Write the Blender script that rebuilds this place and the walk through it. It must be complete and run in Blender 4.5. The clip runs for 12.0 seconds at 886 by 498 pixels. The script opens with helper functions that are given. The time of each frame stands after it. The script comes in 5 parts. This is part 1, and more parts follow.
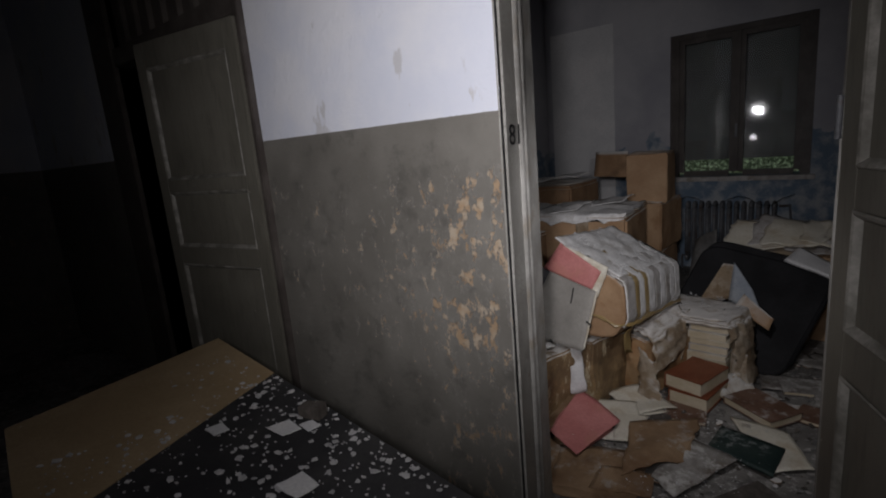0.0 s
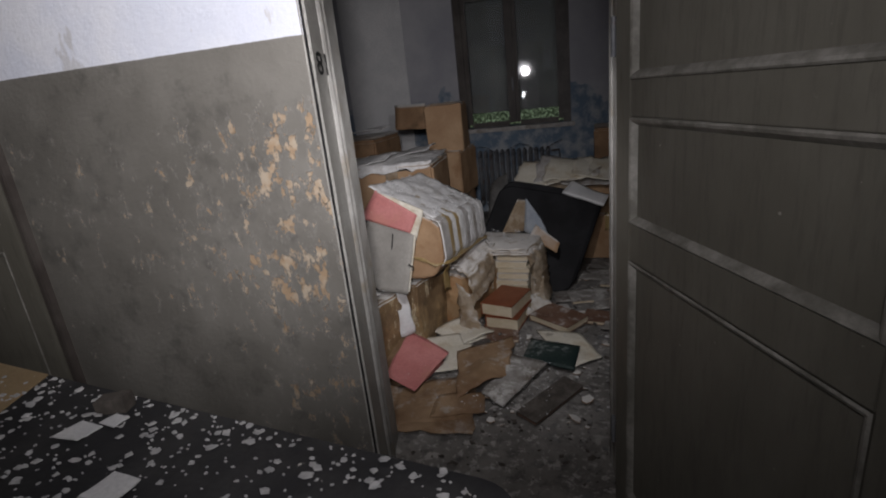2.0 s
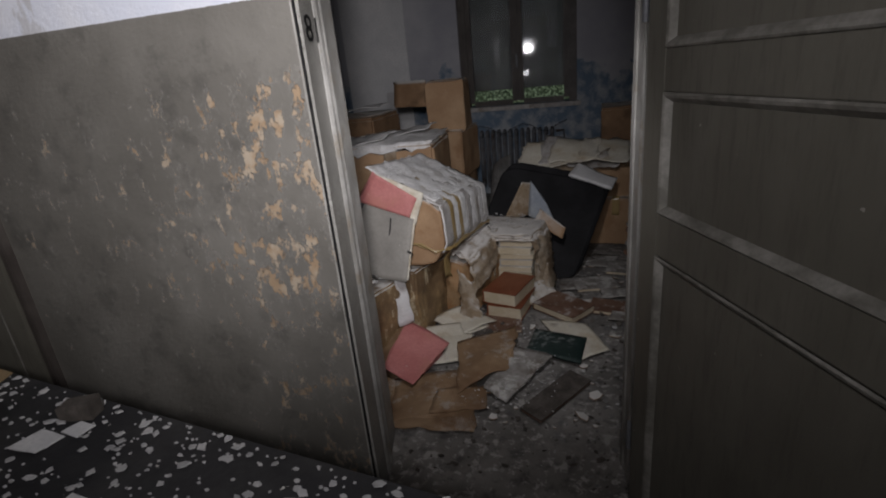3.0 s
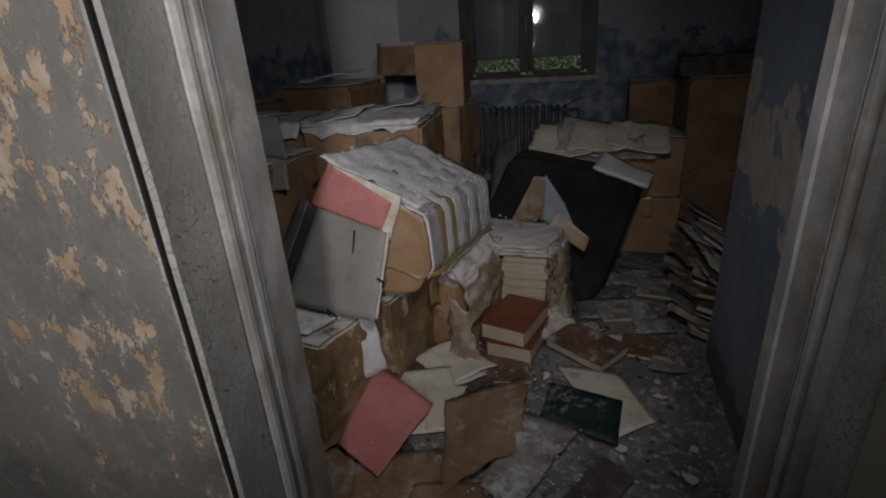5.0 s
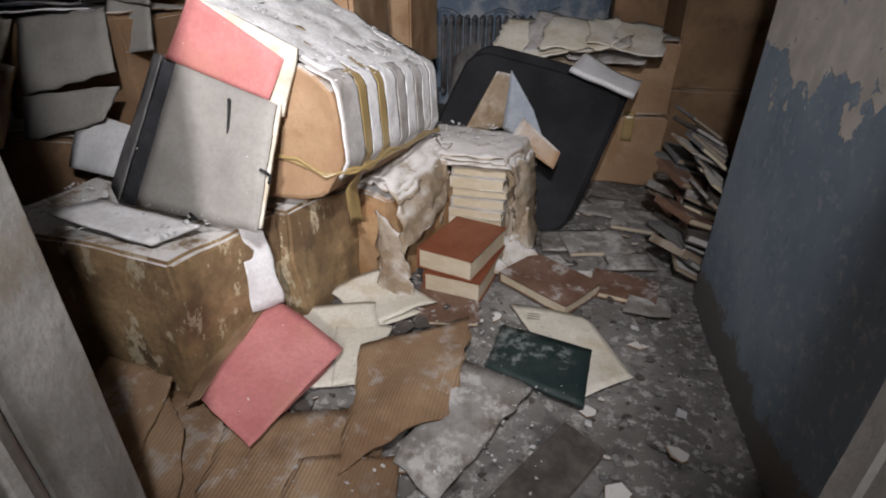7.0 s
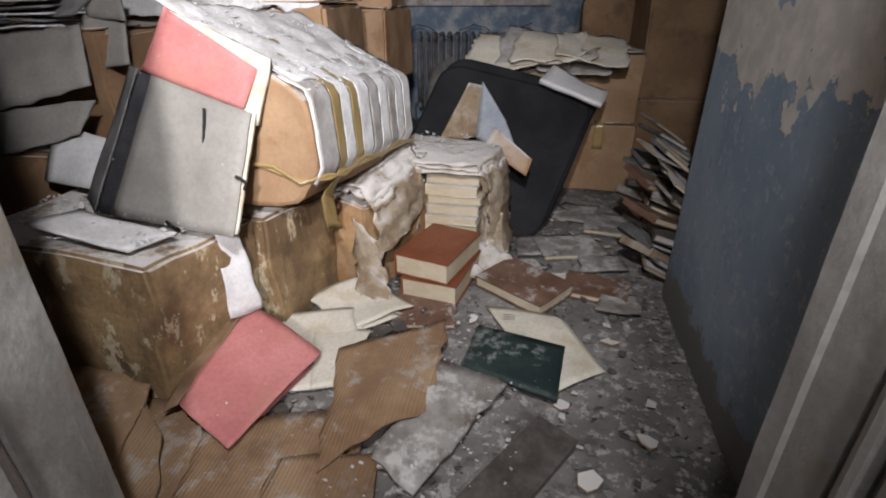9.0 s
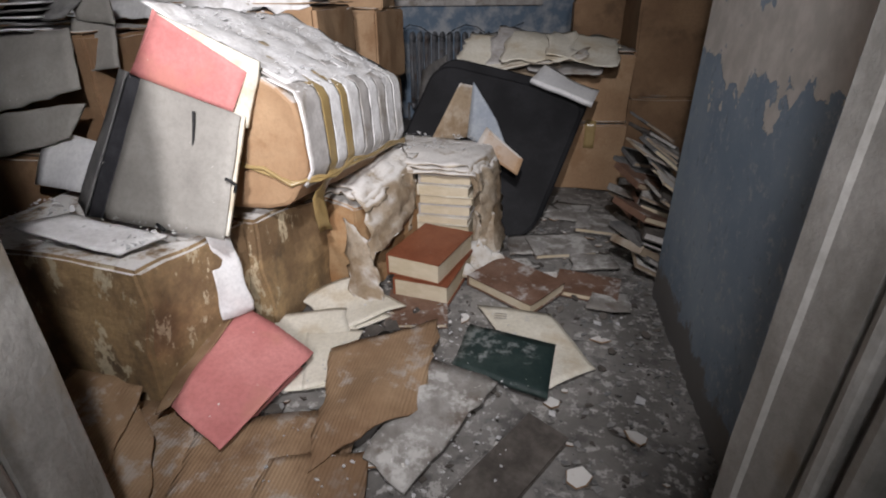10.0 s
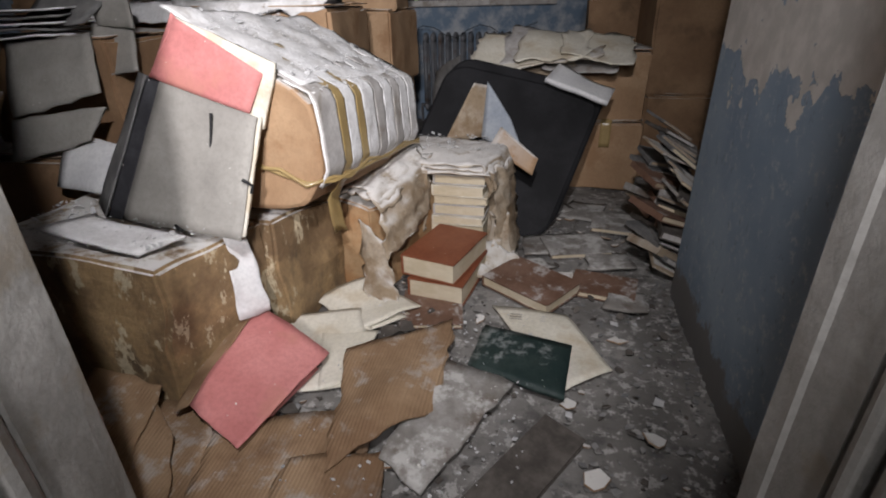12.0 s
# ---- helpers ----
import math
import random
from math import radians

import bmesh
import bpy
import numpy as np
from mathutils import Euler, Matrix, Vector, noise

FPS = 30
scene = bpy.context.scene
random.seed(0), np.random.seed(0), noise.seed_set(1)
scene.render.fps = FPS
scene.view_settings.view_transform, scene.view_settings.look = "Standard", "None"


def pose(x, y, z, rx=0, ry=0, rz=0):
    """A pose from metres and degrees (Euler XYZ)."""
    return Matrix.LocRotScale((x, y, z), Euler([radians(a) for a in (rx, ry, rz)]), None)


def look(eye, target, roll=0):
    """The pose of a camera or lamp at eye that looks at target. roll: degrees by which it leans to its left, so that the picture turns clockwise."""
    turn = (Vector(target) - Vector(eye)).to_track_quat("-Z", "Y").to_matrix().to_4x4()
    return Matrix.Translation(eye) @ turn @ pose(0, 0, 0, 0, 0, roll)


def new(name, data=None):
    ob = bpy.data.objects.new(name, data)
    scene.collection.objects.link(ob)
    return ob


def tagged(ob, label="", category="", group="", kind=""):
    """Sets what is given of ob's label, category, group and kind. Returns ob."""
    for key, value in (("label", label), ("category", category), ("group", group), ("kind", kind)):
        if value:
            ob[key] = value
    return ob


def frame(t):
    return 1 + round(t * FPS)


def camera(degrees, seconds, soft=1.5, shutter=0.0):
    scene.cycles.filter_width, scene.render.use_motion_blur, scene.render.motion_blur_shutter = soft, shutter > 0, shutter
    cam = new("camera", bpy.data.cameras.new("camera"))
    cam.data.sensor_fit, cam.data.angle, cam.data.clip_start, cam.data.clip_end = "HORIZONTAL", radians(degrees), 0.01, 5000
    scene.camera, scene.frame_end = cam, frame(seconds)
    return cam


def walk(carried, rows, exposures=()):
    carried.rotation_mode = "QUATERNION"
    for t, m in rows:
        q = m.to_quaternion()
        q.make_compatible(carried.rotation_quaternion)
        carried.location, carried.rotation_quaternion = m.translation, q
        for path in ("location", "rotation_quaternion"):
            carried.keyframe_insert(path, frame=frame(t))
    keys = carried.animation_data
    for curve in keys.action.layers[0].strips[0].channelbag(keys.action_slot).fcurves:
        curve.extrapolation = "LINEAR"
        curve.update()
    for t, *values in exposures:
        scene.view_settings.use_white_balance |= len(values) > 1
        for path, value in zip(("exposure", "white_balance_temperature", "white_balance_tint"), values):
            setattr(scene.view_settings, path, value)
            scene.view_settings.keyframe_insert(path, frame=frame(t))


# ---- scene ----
cam = camera(83.0, 12.0, soft=2.0)
PATH = [
    (0, (0.513, 0.383, 1.483), (-0.738, 1.891, 1.08), -5.0),
    (0.5, (0.474, 0.394, 1.468), (-0.408, 2.139, 1.047), -7.7),
    (1, (0.466, 0.39, 1.459), (-0.147, 2.225, 0.953), -6.3),
    (1.5, (0.456, 0.382, 1.431), (-0.11, 2.217, 0.872), -6.9),
    (2, (0.435, 0.383, 1.387), (-0.142, 2.202, 0.79), -6.1),
    (2.5, (0.407, 0.419, 1.369), (-0.136, 2.223, 0.698), -5.6),
    (3, (0.382, 0.518, 1.37), (-0.189, 2.314, 0.698), -5.6),
    (3.2, (0.379, 0.571, 1.366), (-0.226, 2.361, 0.711), -6.0),
    (4.8, (0.243, 1.178, 1.267), (-0.316, 2.972, 0.583), -2.8),
    (5, (0.2, 1.236, 1.29), (-0.343, 3.003, 0.528), -3.9),
    (5.5, (0.175, 1.404, 1.219), (-0.348, 3.145, 0.386), -4.4),
    (6, (0.2, 1.535, 1.111), (-0.23, 3.305, 0.284), -1.8),
    (6.5, (0.179, 1.591, 1.006), (-0.208, 3.328, 0.093), -0.0),
    (7, (0.193, 1.64, 0.958), (-0.194, 3.358, 0.011), 0.3),
    (9, (0.231, 1.595, 0.941), (-0.101, 3.356, 0.052), -0.2),
    (9.5, (0.245, 1.593, 0.95), (-0.017, 3.36, 0.051), 1.8),
    (10, (0.249, 1.59, 0.947), (-0.069, 3.352, 0.056), -0.5),
    (10.5, (0.248, 1.589, 0.948), (-0.061, 3.354, 0.06), 0.3),
    (11, (0.244, 1.588, 0.945), (-0.091, 3.351, 0.062), -0.6),
    (11.5, (0.24, 1.588, 0.942), (-0.097, 3.347, 0.052), -0.6),
    (12, (0.244, 1.592, 0.944), (-0.127, 3.346, 0.056), -1.4),
]

EXPOSURES = [(0, -2.4), (1.5, -1.75), (3.2, -2.0), (5, -2.4), (5.5, -2.1), (6, -1.45), (6.5, -0.9), (7, -0.35), (9, -0.25), (12, -0.4)]
walk(cam, [(t, look(eye, target, roll)) for t, eye, target, roll in PATH], EXPOSURES)

# ---- light: a dark building, lit by added lamps; a trace of daylight under the shutter ----
world = bpy.data.worlds.new("night_sky")
scene.world = world
world.use_nodes = True
world.node_tree.nodes["Background"].inputs[0].default_value = (0.5, 0.6, 0.8, 1)
world.node_tree.nodes["Background"].inputs[1].default_value = 0.02


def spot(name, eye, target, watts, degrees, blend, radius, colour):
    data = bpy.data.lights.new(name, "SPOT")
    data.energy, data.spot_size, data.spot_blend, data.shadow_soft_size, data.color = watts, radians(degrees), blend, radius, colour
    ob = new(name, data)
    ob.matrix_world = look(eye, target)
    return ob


# unseen fixed spots added in place of one torch carried along
spot("torch_standin_spill", (0.42, 0.25, 1.62), (-0.20, 1.75, 1.38), 110, 126, 0.95, 0.08, (1.0, 0.96, 1.0))
spot("torch_standin_beam", (0.42, 0.25, 1.62), (-0.58, 1.69, 1.52), 460, 76, 1.0, 0.08, (1.0, 0.965, 1.0))
spot("torch_standin_doorway", (0.24, 1.50, 1.62), (-0.26, 2.95, 0.80), 165, 96, 1.0, 0.035, (0.98, 0.955, 1.0))
# weak unseen fill, added to brighten the jambs and near shadows
spot("added_fill_low", (0.24, 1.28, 1.16), (0.32, 3.0, 0.86), 12, 88, 0.9, 0.05, (0.98, 0.955, 1.0))

# ---- materials ----


class Nodes:
    def __init__(self, name):
        self.m = bpy.data.materials.new(name)
        self.m.use_nodes = True
        self.t = self.m.node_tree
        self.b = self.t.nodes["Principled BSDF"]
        self.co = self.t.nodes.new("ShaderNodeTexCoord").outputs["Object"]

    def link(self, a, b):
        self.t.links.new(a, b)

    def noise(self, scale, detail=4.0, rough=0.6, stretch=None, shift=0.0):
        n = self.t.nodes.new("ShaderNodeTexNoise")
        n.inputs["Scale"].default_value, n.inputs["Detail"].default_value, n.inputs["Roughness"].default_value = scale, detail, rough
        p = self.t.nodes.new("ShaderNodeMapping")
        p.inputs["Location"].default_value = (shift, shift * 0.7, shift * 1.3)
        if stretch:
            p.inputs["Scale"].default_value = stretch
        self.link(self.co, p.inputs[0])
        self.link(p.outputs[0], n.inputs["Vector"])
        return n.outputs["Fac"]

    def step(self, v, lo, hi, a=0.0, b=1.0):
        n = self.t.nodes.new("ShaderNodeMapRange")
        n.interpolation_type = "SMOOTHSTEP"
        for i, x in enumerate((lo, hi, a, b)):
            n.inputs[i + 1].default_value = x
        self.link(v, n.inputs[0])
        return n.outputs[0]

    def math(self, op, a, b=0.0):
        n = self.t.nodes.new("ShaderNodeMath")
        n.operation = op
        for i, x in enumerate((a, b)):
            if isinstance(x, (int, float)):
                n.inputs[i].default_value = x
            else:
                self.link(x, n.inputs[i])
        return n.outputs[0]

    def mix(self, fac, a, b):
        n = self.t.nodes.new("ShaderNodeMix")
        n.data_type = "RGBA"
        for s, x in ((0, fac), (6, a), (7, b)):
            if isinstance(x, tuple):
                n.inputs[s].default_value = (*x, 1)
            elif isinstance(x, (int, float)):
                n.inputs[s].default_value = x
            else:
                self.link(x, n.inputs[s])
        return n.outputs[2]

    def axis(self, i):
        n = self.t.nodes.new("ShaderNodeSeparateXYZ")
        self.link(self.co, n.inputs[0])
        return n.outputs[i]

    def up(self):
        g = self.t.nodes.new("ShaderNodeNewGeometry")
        n = self.t.nodes.new("ShaderNodeSeparateXYZ")
        self.link(g.outputs["Normal"], n.inputs[0])
        return n.outputs[2]

    def done(self, colour, rough=0.8, bump=None, depth=0.3, reach=0.004, metal=0.0, spec=0.3):
        self.link(colour, self.b.inputs["Base Color"])
        if isinstance(rough, (int, float)):
            self.b.inputs["Roughness"].default_value = rough
        else:
            self.link(rough, self.b.inputs["Roughness"])
        self.b.inputs["Metallic"].default_value = metal
        self.b.inputs["Specular IOR Level"].default_value = spec
        if bump is not None:
            n = self.t.nodes.new("ShaderNodeBump")
            n.inputs["Strength"].default_value, n.inputs["Distance"].default_value = depth, reach
            self.link(bump, n.inputs["Height"])
            self.link(n.outputs[0], self.b.inputs["Normal"])
        return self.m


def plain(name, c1, c2, scale=6, fine=90, rough=0.8, depth=0.4, metal=0.0, dust=0.0, dust_c=(0.6, 0.59, 0.56), stain=None, spec=0.3, speck=0.0, stretch=None):
    """A surface of two mottled tones, with grain, stains, specks and dust that settles on faces turned up."""
    n = Nodes(name)
    big, small = n.noise(scale, 5), n.noise(fine, 4, 0.7, stretch)
    col = n.mix(n.step(big, 0.35, 0.68), c1, c2)
    col = n.mix(n.math("MULTIPLY", n.step(small, 0.35, 0.7), 0.3), col, tuple(v * 0.55 for v in c1))
    if stain:
        col = n.mix(n.math("MULTIPLY", n.step(n.noise(scale * 0.8, 6, 0.65, shift=3.1), 0.52, 0.66), 0.75), col, stain)
    if speck:
        col = n.mix(n.step(n.noise(38, 3, 0.7, shift=7.7), 0.73 - 0.1 * speck, 0.75 - 0.1 * speck), col, (0.62, 0.60, 0.55))
    if dust:
        cover = n.math("MULTIPLY", n.step(n.up(), 0.35, 0.85), n.step(n.math("ADD", n.noise(9, 6, 0.7, shift=5.3), n.math("MULTIPLY", n.noise(60, 3), 0.2)), 0.66 - 0.3 * dust, 0.78 - 0.2 * dust))
        col = n.mix(n.math("MULTIPLY", cover, min(1.0, 0.55 + 0.4 * dust)), col, dust_c)
    return n.done(col, rough, n.math("ADD", n.math("MULTIPLY", big, 0.6), small), depth, 0.003, metal, spec)


def wall_corridor_material():
    n = Nodes("painted_dado_wall")
    z, x = n.axis(2), n.axis(0)
    blot, fine, chips = n.noise(2.6, 6, 0.6), n.noise(70, 4, 0.7), n.noise(19, 7, 0.72, (1.25, 1, 0.8), 2.0)
    grey = n.mix(n.step(blot, 0.3, 0.7), (0.15, 0.142, 0.125), (0.21, 0.20, 0.178))
    grey = n.mix(n.math("MULTIPLY", n.step(n.noise(9, 5, 0.7, shift=4.0), 0.5, 0.7), 0.5), grey, (0.08, 0.077, 0.07))
    near = n.step(n.math("ABSOLUTE", n.math("ADD", x, 0.44)), 0.01, 0.60, 0.105, 0.0)
    low = n.step(z, 1.36, 1.48, 0.0, -0.3)
    band = n.step(n.noise(2.2, 2, 0.5, (0.3, 1, 1.0), 6.0), 0.3, 0.62, -0.065, 0.05)
    chip = n.math("ADD", n.math("ADD", chips, n.math("ADD", near, low)), band)
    plaster = n.mix(n.step(n.noise(20, 3), 0.35, 0.65), (0.37, 0.265, 0.17), (0.44, 0.37, 0.285))
    bare = n.step(chip, 0.665, 0.685)
    col = n.mix(n.math("MULTIPLY", n.step(chip, 0.60, 0.665), 0.4), grey, (0.30, 0.29, 0.27))
    col = n.mix(bare, col, plaster)
    white = n.mix(n.step(n.noise(1.7, 5, 0.6, shift=9), 0.4, 0.66), (0.70, 0.73, 0.82), (0.80, 0.81, 0.85))
    white = n.mix(n.step(n.noise(7, 5, 0.6, (1, 1, 0.4), 1.0), 0.62, 0.66), white, (0.60, 0.60, 0.62))
    line = n.step(n.math("ADD", z, n.math("MULTIPLY", n.math("SUBTRACT", fine, 0.5), 0.006)), 1.570, 1.573)
    col = n.mix(line, col, white)
    h = n.math("SUBTRACT", n.math("ADD", n.math("MULTIPLY", fine, 0.35), n.math("MULTIPLY", n.noise(22, 5, 0.7), 0.6)), n.math("MULTIPLY", bare, 0.9))
    return n.done(col, n.step(blot, 0.3, 0.7, 0.42, 0.6), h, 0.8, 0.006)


def wall_blue_material():
    n = Nodes("flaking_blue_wall")
    z = n.axis(2)
    tear, fine, tone = n.noise(5.5, 6, 0.62), n.noise(75, 4, 0.7), n.noise(2.4, 5)
    blue = n.mix(n.step(tone, 0.35, 0.68), (0.155, 0.205, 0.265), (0.225, 0.28, 0.335))
    blue = n.mix(n.math("MULTIPLY", n.step(n.noise(40, 5, 0.75), 0.53, 0.64), 0.6), blue, (0.34, 0.36, 0.37))
    blue = n.mix(n.math("MULTIPLY", n.step(n.noise(28, 5, 0.75, (1, 1, 0.5), 5.0), 0.60, 0.66), 0.6), blue, (0.09, 0.11, 0.13))
    coat = n.mix(n.step(n.noise(14, 5), 0.35, 0.68), (0.40, 0.375, 0.34), (0.52, 0.49, 0.45))
    edge = n.math("ADD", z, n.math("MULTIPLY", n.math("SUBTRACT", tear, 0.5), 0.75))
    bare = n.math("MULTIPLY", n.step(edge, 0.765, 0.775), n.step(n.math("ADD", edge, n.math("MULTIPLY", n.noise(3, 3, shift=4), 0.5)), 1.34, 1.355, 1.0, 0.0))
    bare = n.math("MULTIPLY", bare, n.step(n.noise(7, 5, 0.6, shift=8.8), 0.60, 0.612, 1.0, 0.0))
    col = n.mix(bare, blue, coat)
    foot = n.step(n.math("ADD", z, n.math("MULTIPLY", n.math("SUBTRACT", n.noise(12, 5, shift=1.5), 0.5), 0.3)), 0.10, 0.14, 1.0, 0.0)
    col = n.mix(n.math("MULTIPLY", foot, 0.9), col, (0.13, 0.12, 0.11))
    h = n.math("ADD", n.math("MULTIPLY", fine, 0.3), n.math("ADD", n.math("MULTIPLY", bare, 0.8), n.math("MULTIPLY", n.noise(20, 5), 0.5)))
    return n.done(col, 0.62, h, 0.6, 0.004)


def wall_room_material():
    n = Nodes("stained_plaster_wall")
    z = n.axis(2)
    tear, fine = n.noise(3.0, 6, 0.6), n.noise(80, 4, 0.7)
    col = n.mix(n.step(n.noise(1.2, 5), 0.35, 0.7), (0.33, 0.33, 0.36), (0.46, 0.455, 0.47))
    blue = n.mix(n.step(n.noise(9, 5), 0.4, 0.66), (0.13, 0.18, 0.24), (0.34, 0.36, 0.38))
    low = n.step(n.math("ADD", z, n.math("MULTIPLY", n.math("SUBTRACT", tear, 0.5), 0.9)), 1.25, 1.27, 1.0, 0.0)
    col = n.mix(low, col, blue)
    return n.done(col, 0.8, n.math("ADD", n.math("MULTIPLY", fine, 0.4), n.noise(16, 5)), 0.5, 0.004)


def floor_material():
    n = Nodes("dusty_floor")
    big, mid, fine = n.noise(2.5, 6, 0.62), n.noise(14, 6, 0.68), n.noise(110, 3, 0.7)
    col = n.mix(n.step(big, 0.35, 0.65), (0.13, 0.122, 0.112), (0.26, 0.248, 0.23))
    col = n.mix(n.math("MULTIPLY", n.step(mid, 0.5, 0.66), 0.6), col, (0.055, 0.052, 0.052))
    col = n.mix(n.math("MULTIPLY", n.step(n.noise(26, 5, 0.7, shift=3), 0.53, 0.62), 0.8), col, (0.42, 0.405, 0.38))
    col = n.mix(n.math("MULTIPLY", n.step(n.noise(7, 5, 0.7, shift=6), 0.6, 0.7), 0.4), col, (0.12, 0.135, 0.15))
    return n.done(col, 0.75, n.math("ADD", mid, n.math("MULTIPLY", fine, 0.4)), 0.7, 0.006)


def crackle_material():
    n = Nodes("crackled_paint")
    v = n.t.nodes.new("ShaderNodeTexVoronoi")
    v.feature = "DISTANCE_TO_EDGE"
    v.inputs["Scale"].default_value = 78
    p = n.t.nodes.new("ShaderNodeMapping")
    p.inputs["Scale"].default_value = (1.2, 1.2, 0.7)
    n.link(n.co, p.inputs[0])
    n.link(p.outputs[0], v.inputs["Vector"])
    crack = n.math("MULTIPLY", n.step(v.outputs[0], 0.0, 0.035, 1.0, 0.0), n.step(n.noise(5, 3), 0.34, 0.52))
    col = n.mix(n.step(n.noise(5, 6, 0.65), 0.35, 0.68), (0.27, 0.262, 0.238), (0.39, 0.38, 0.35))
    col = n.mix(n.math("MULTIPLY", n.step(n.noise(90, 4), 0.5, 0.7), 0.35), col, (0.17, 0.165, 0.15))
    col = n.mix(n.math("MULTIPLY", crack, 0.75), col, (0.10, 0.09, 0.075))
    col = n.mix(n.step(n.noise(16, 4, 0.6, (1, 1, 0.35), 2.2), 0.71, 0.73), col, (0.16, 0.105, 0.065))
    return n.done(col, 0.5, n.math("SUBTRACT", n.noise(60, 4), crack), 0.5, 0.003)


def leaf_material():
    n = Nodes("olive_door_paint")
    col = n.mix(n.step(n.noise(3, 6, 0.65, (1, 1, 0.5)), 0.35, 0.68), (0.115, 0.108, 0.088), (0.155, 0.147, 0.122))
    col = n.mix(n.math("MULTIPLY", n.step(n.noise(60, 5, 0.7, (1, 1, 0.12)), 0.48, 0.68), 0.45), col, (0.075, 0.07, 0.057))
    col = n.mix(n.step(n.noise(30, 4, 0.7, shift=3), 0.70, 0.73), col, (0.30, 0.285, 0.25))
    return n.done(col, 0.48, n.noise(70, 4, 0.7, (1, 1, 0.2)), 0.35, 0.002)


def corrugated_material():
    n = Nodes("corrugated_card")
    w = n.t.nodes.new("ShaderNodeTexWave")
    w.inputs["Scale"].default_value, w.inputs["Distortion"].default_value = 34, 1.2
    n.link(n.co, w.inputs["Vector"])
    col = n.mix(n.step(n.noise(6, 5), 0.35, 0.68), (0.235, 0.150, 0.085), (0.35, 0.240, 0.145))
    col = n.mix(n.math("MULTIPLY", n.math("MULTIPLY", w.outputs["Fac"], n.step(n.noise(4, 3, shift=2), 0.4, 0.62)), 0.25), col, (0.15, 0.085, 0.05))
    col = n.mix(n.math("MULTIPLY", n.step(n.noise(12, 6, 0.7, shift=4), 0.52, 0.64), 0.6), col, (0.44, 0.41, 0.37))
    col = n.mix(n.math("MULTIPLY", n.step(n.noise(3.5, 5, 0.65, shift=8), 0.46, 0.62), 0.65), col, (0.15, 0.085, 0.045))
    return n.done(col, 0.85, n.math("ADD", n.math("MULTIPLY", w.outputs["Fac"], 0.8), n.noise(60, 4)), 0.5, 0.003)


M_WALL, M_BLUE, M_ROOM, M_FLOOR = wall_corridor_material(), wall_blue_material(), wall_room_material(), floor_material()
M_CASING, M_LEAF, M_CORR = crackle_material(), leaf_material(), corrugated_material()
M_CEIL = plain("old_whitewash", (0.45, 0.45, 0.45), (0.58, 0.57, 0.55), 2, 60)
M_BEAD = plain("worn_bead_paint", (0.235, 0.228, 0.21), (0.36, 0.35, 0.328), 9, 80, 0.5, stain=(0.2, 0.17, 0.13))
M_MOULD = plain("chipped_moulding", (0.13, 0.124, 0.105), (0.28, 0.268, 0.24), 14, 80, 0.5)
M_CARD = plain("brown_cardboard", (0.33, 0.205, 0.115), (0.42, 0.28, 0.165), 5, 80, 0.75, dust=0.9, stain=(0.25, 0.14, 0.07))
M_CARD2 = plain("dull_cardboard", (0.225, 0.135, 0.075), (0.31, 0.195, 0.11), 5, 80, 0.8, dust=1.0, stain=(0.13, 0.08, 0.045))
def stained_carton_material():
    n = Nodes("stained_cardboard")
    big, small = n.noise(4.5, 6, 0.65), n.noise(70, 4, 0.7)
    col = n.mix(n.step(big, 0.38, 0.64), (0.17, 0.11, 0.06), (0.36, 0.245, 0.125))
    col = n.mix(n.math("MULTIPLY", n.step(n.noise(7, 6, 0.65, (1, 1, 0.4), 3.1), 0.50, 0.68), 0.8), col, (0.07, 0.052, 0.036))
    col = n.mix(n.math("MULTIPLY", n.step(n.noise(12, 6, 0.72, (1, 1, 0.5), 6.0), 0.565, 0.60), 0.9), col, (0.52, 0.44, 0.30))
    col = n.mix(n.math("MULTIPLY", n.step(small, 0.4, 0.7), 0.3), col, (0.10, 0.07, 0.04))
    cover = n.math("MULTIPLY", n.step(n.up(), 0.35, 0.75), n.step(n.noise(13, 6, 0.74, shift=5.3), 0.34, 0.52))
    col = n.mix(n.math("MULTIPLY", cover, 0.95), col, (0.62, 0.61, 0.585))
    return n.done(col, 0.6, n.math("ADD", n.noise(16, 6, 0.7), n.math("MULTIPLY", small, 0.5)), 0.8, 0.006)


M_WET = stained_carton_material()
M_RUST = plain("rust_stained_wrap", (0.32, 0.17, 0.075), (0.40, 0.27, 0.15), 6, 80, 0.6, dust=0.9, stain=(0.16, 0.08, 0.035))
M_TAPE = plain("brown_packing_tape", (0.30, 0.21, 0.085), (0.38, 0.28, 0.13), 8, 90, 0.28, 0.15, spec=0.5)
M_WHITE = plain("dust_caked_paper", (0.66, 0.65, 0.635), (0.82, 0.815, 0.81), 13, 60, 0.9, 1.0, stain=(0.46, 0.44, 0.41))
M_DRAPE = plain("dusty_torn_wrapping", (0.27, 0.205, 0.135), (0.43, 0.365, 0.28), 11, 70, 0.9, 1.0, dust=0.95, dust_c=(0.66, 0.64, 0.61), stain=(0.17, 0.11, 0.06))
M_LINING = plain("blue_grey_lining", (0.24, 0.27, 0.31), (0.35, 0.375, 0.40), 6, 80, 0.8)
M_PALE = plain("pale_plaster_patch", (0.60, 0.60, 0.60), (0.70, 0.69, 0.68), 3, 60)
M_BAND = plain("dirty_paper_band", (0.36, 0.34, 0.32), (0.52, 0.50, 0.48), 12, 80, 0.7, stain=(0.22, 0.19, 0.15))
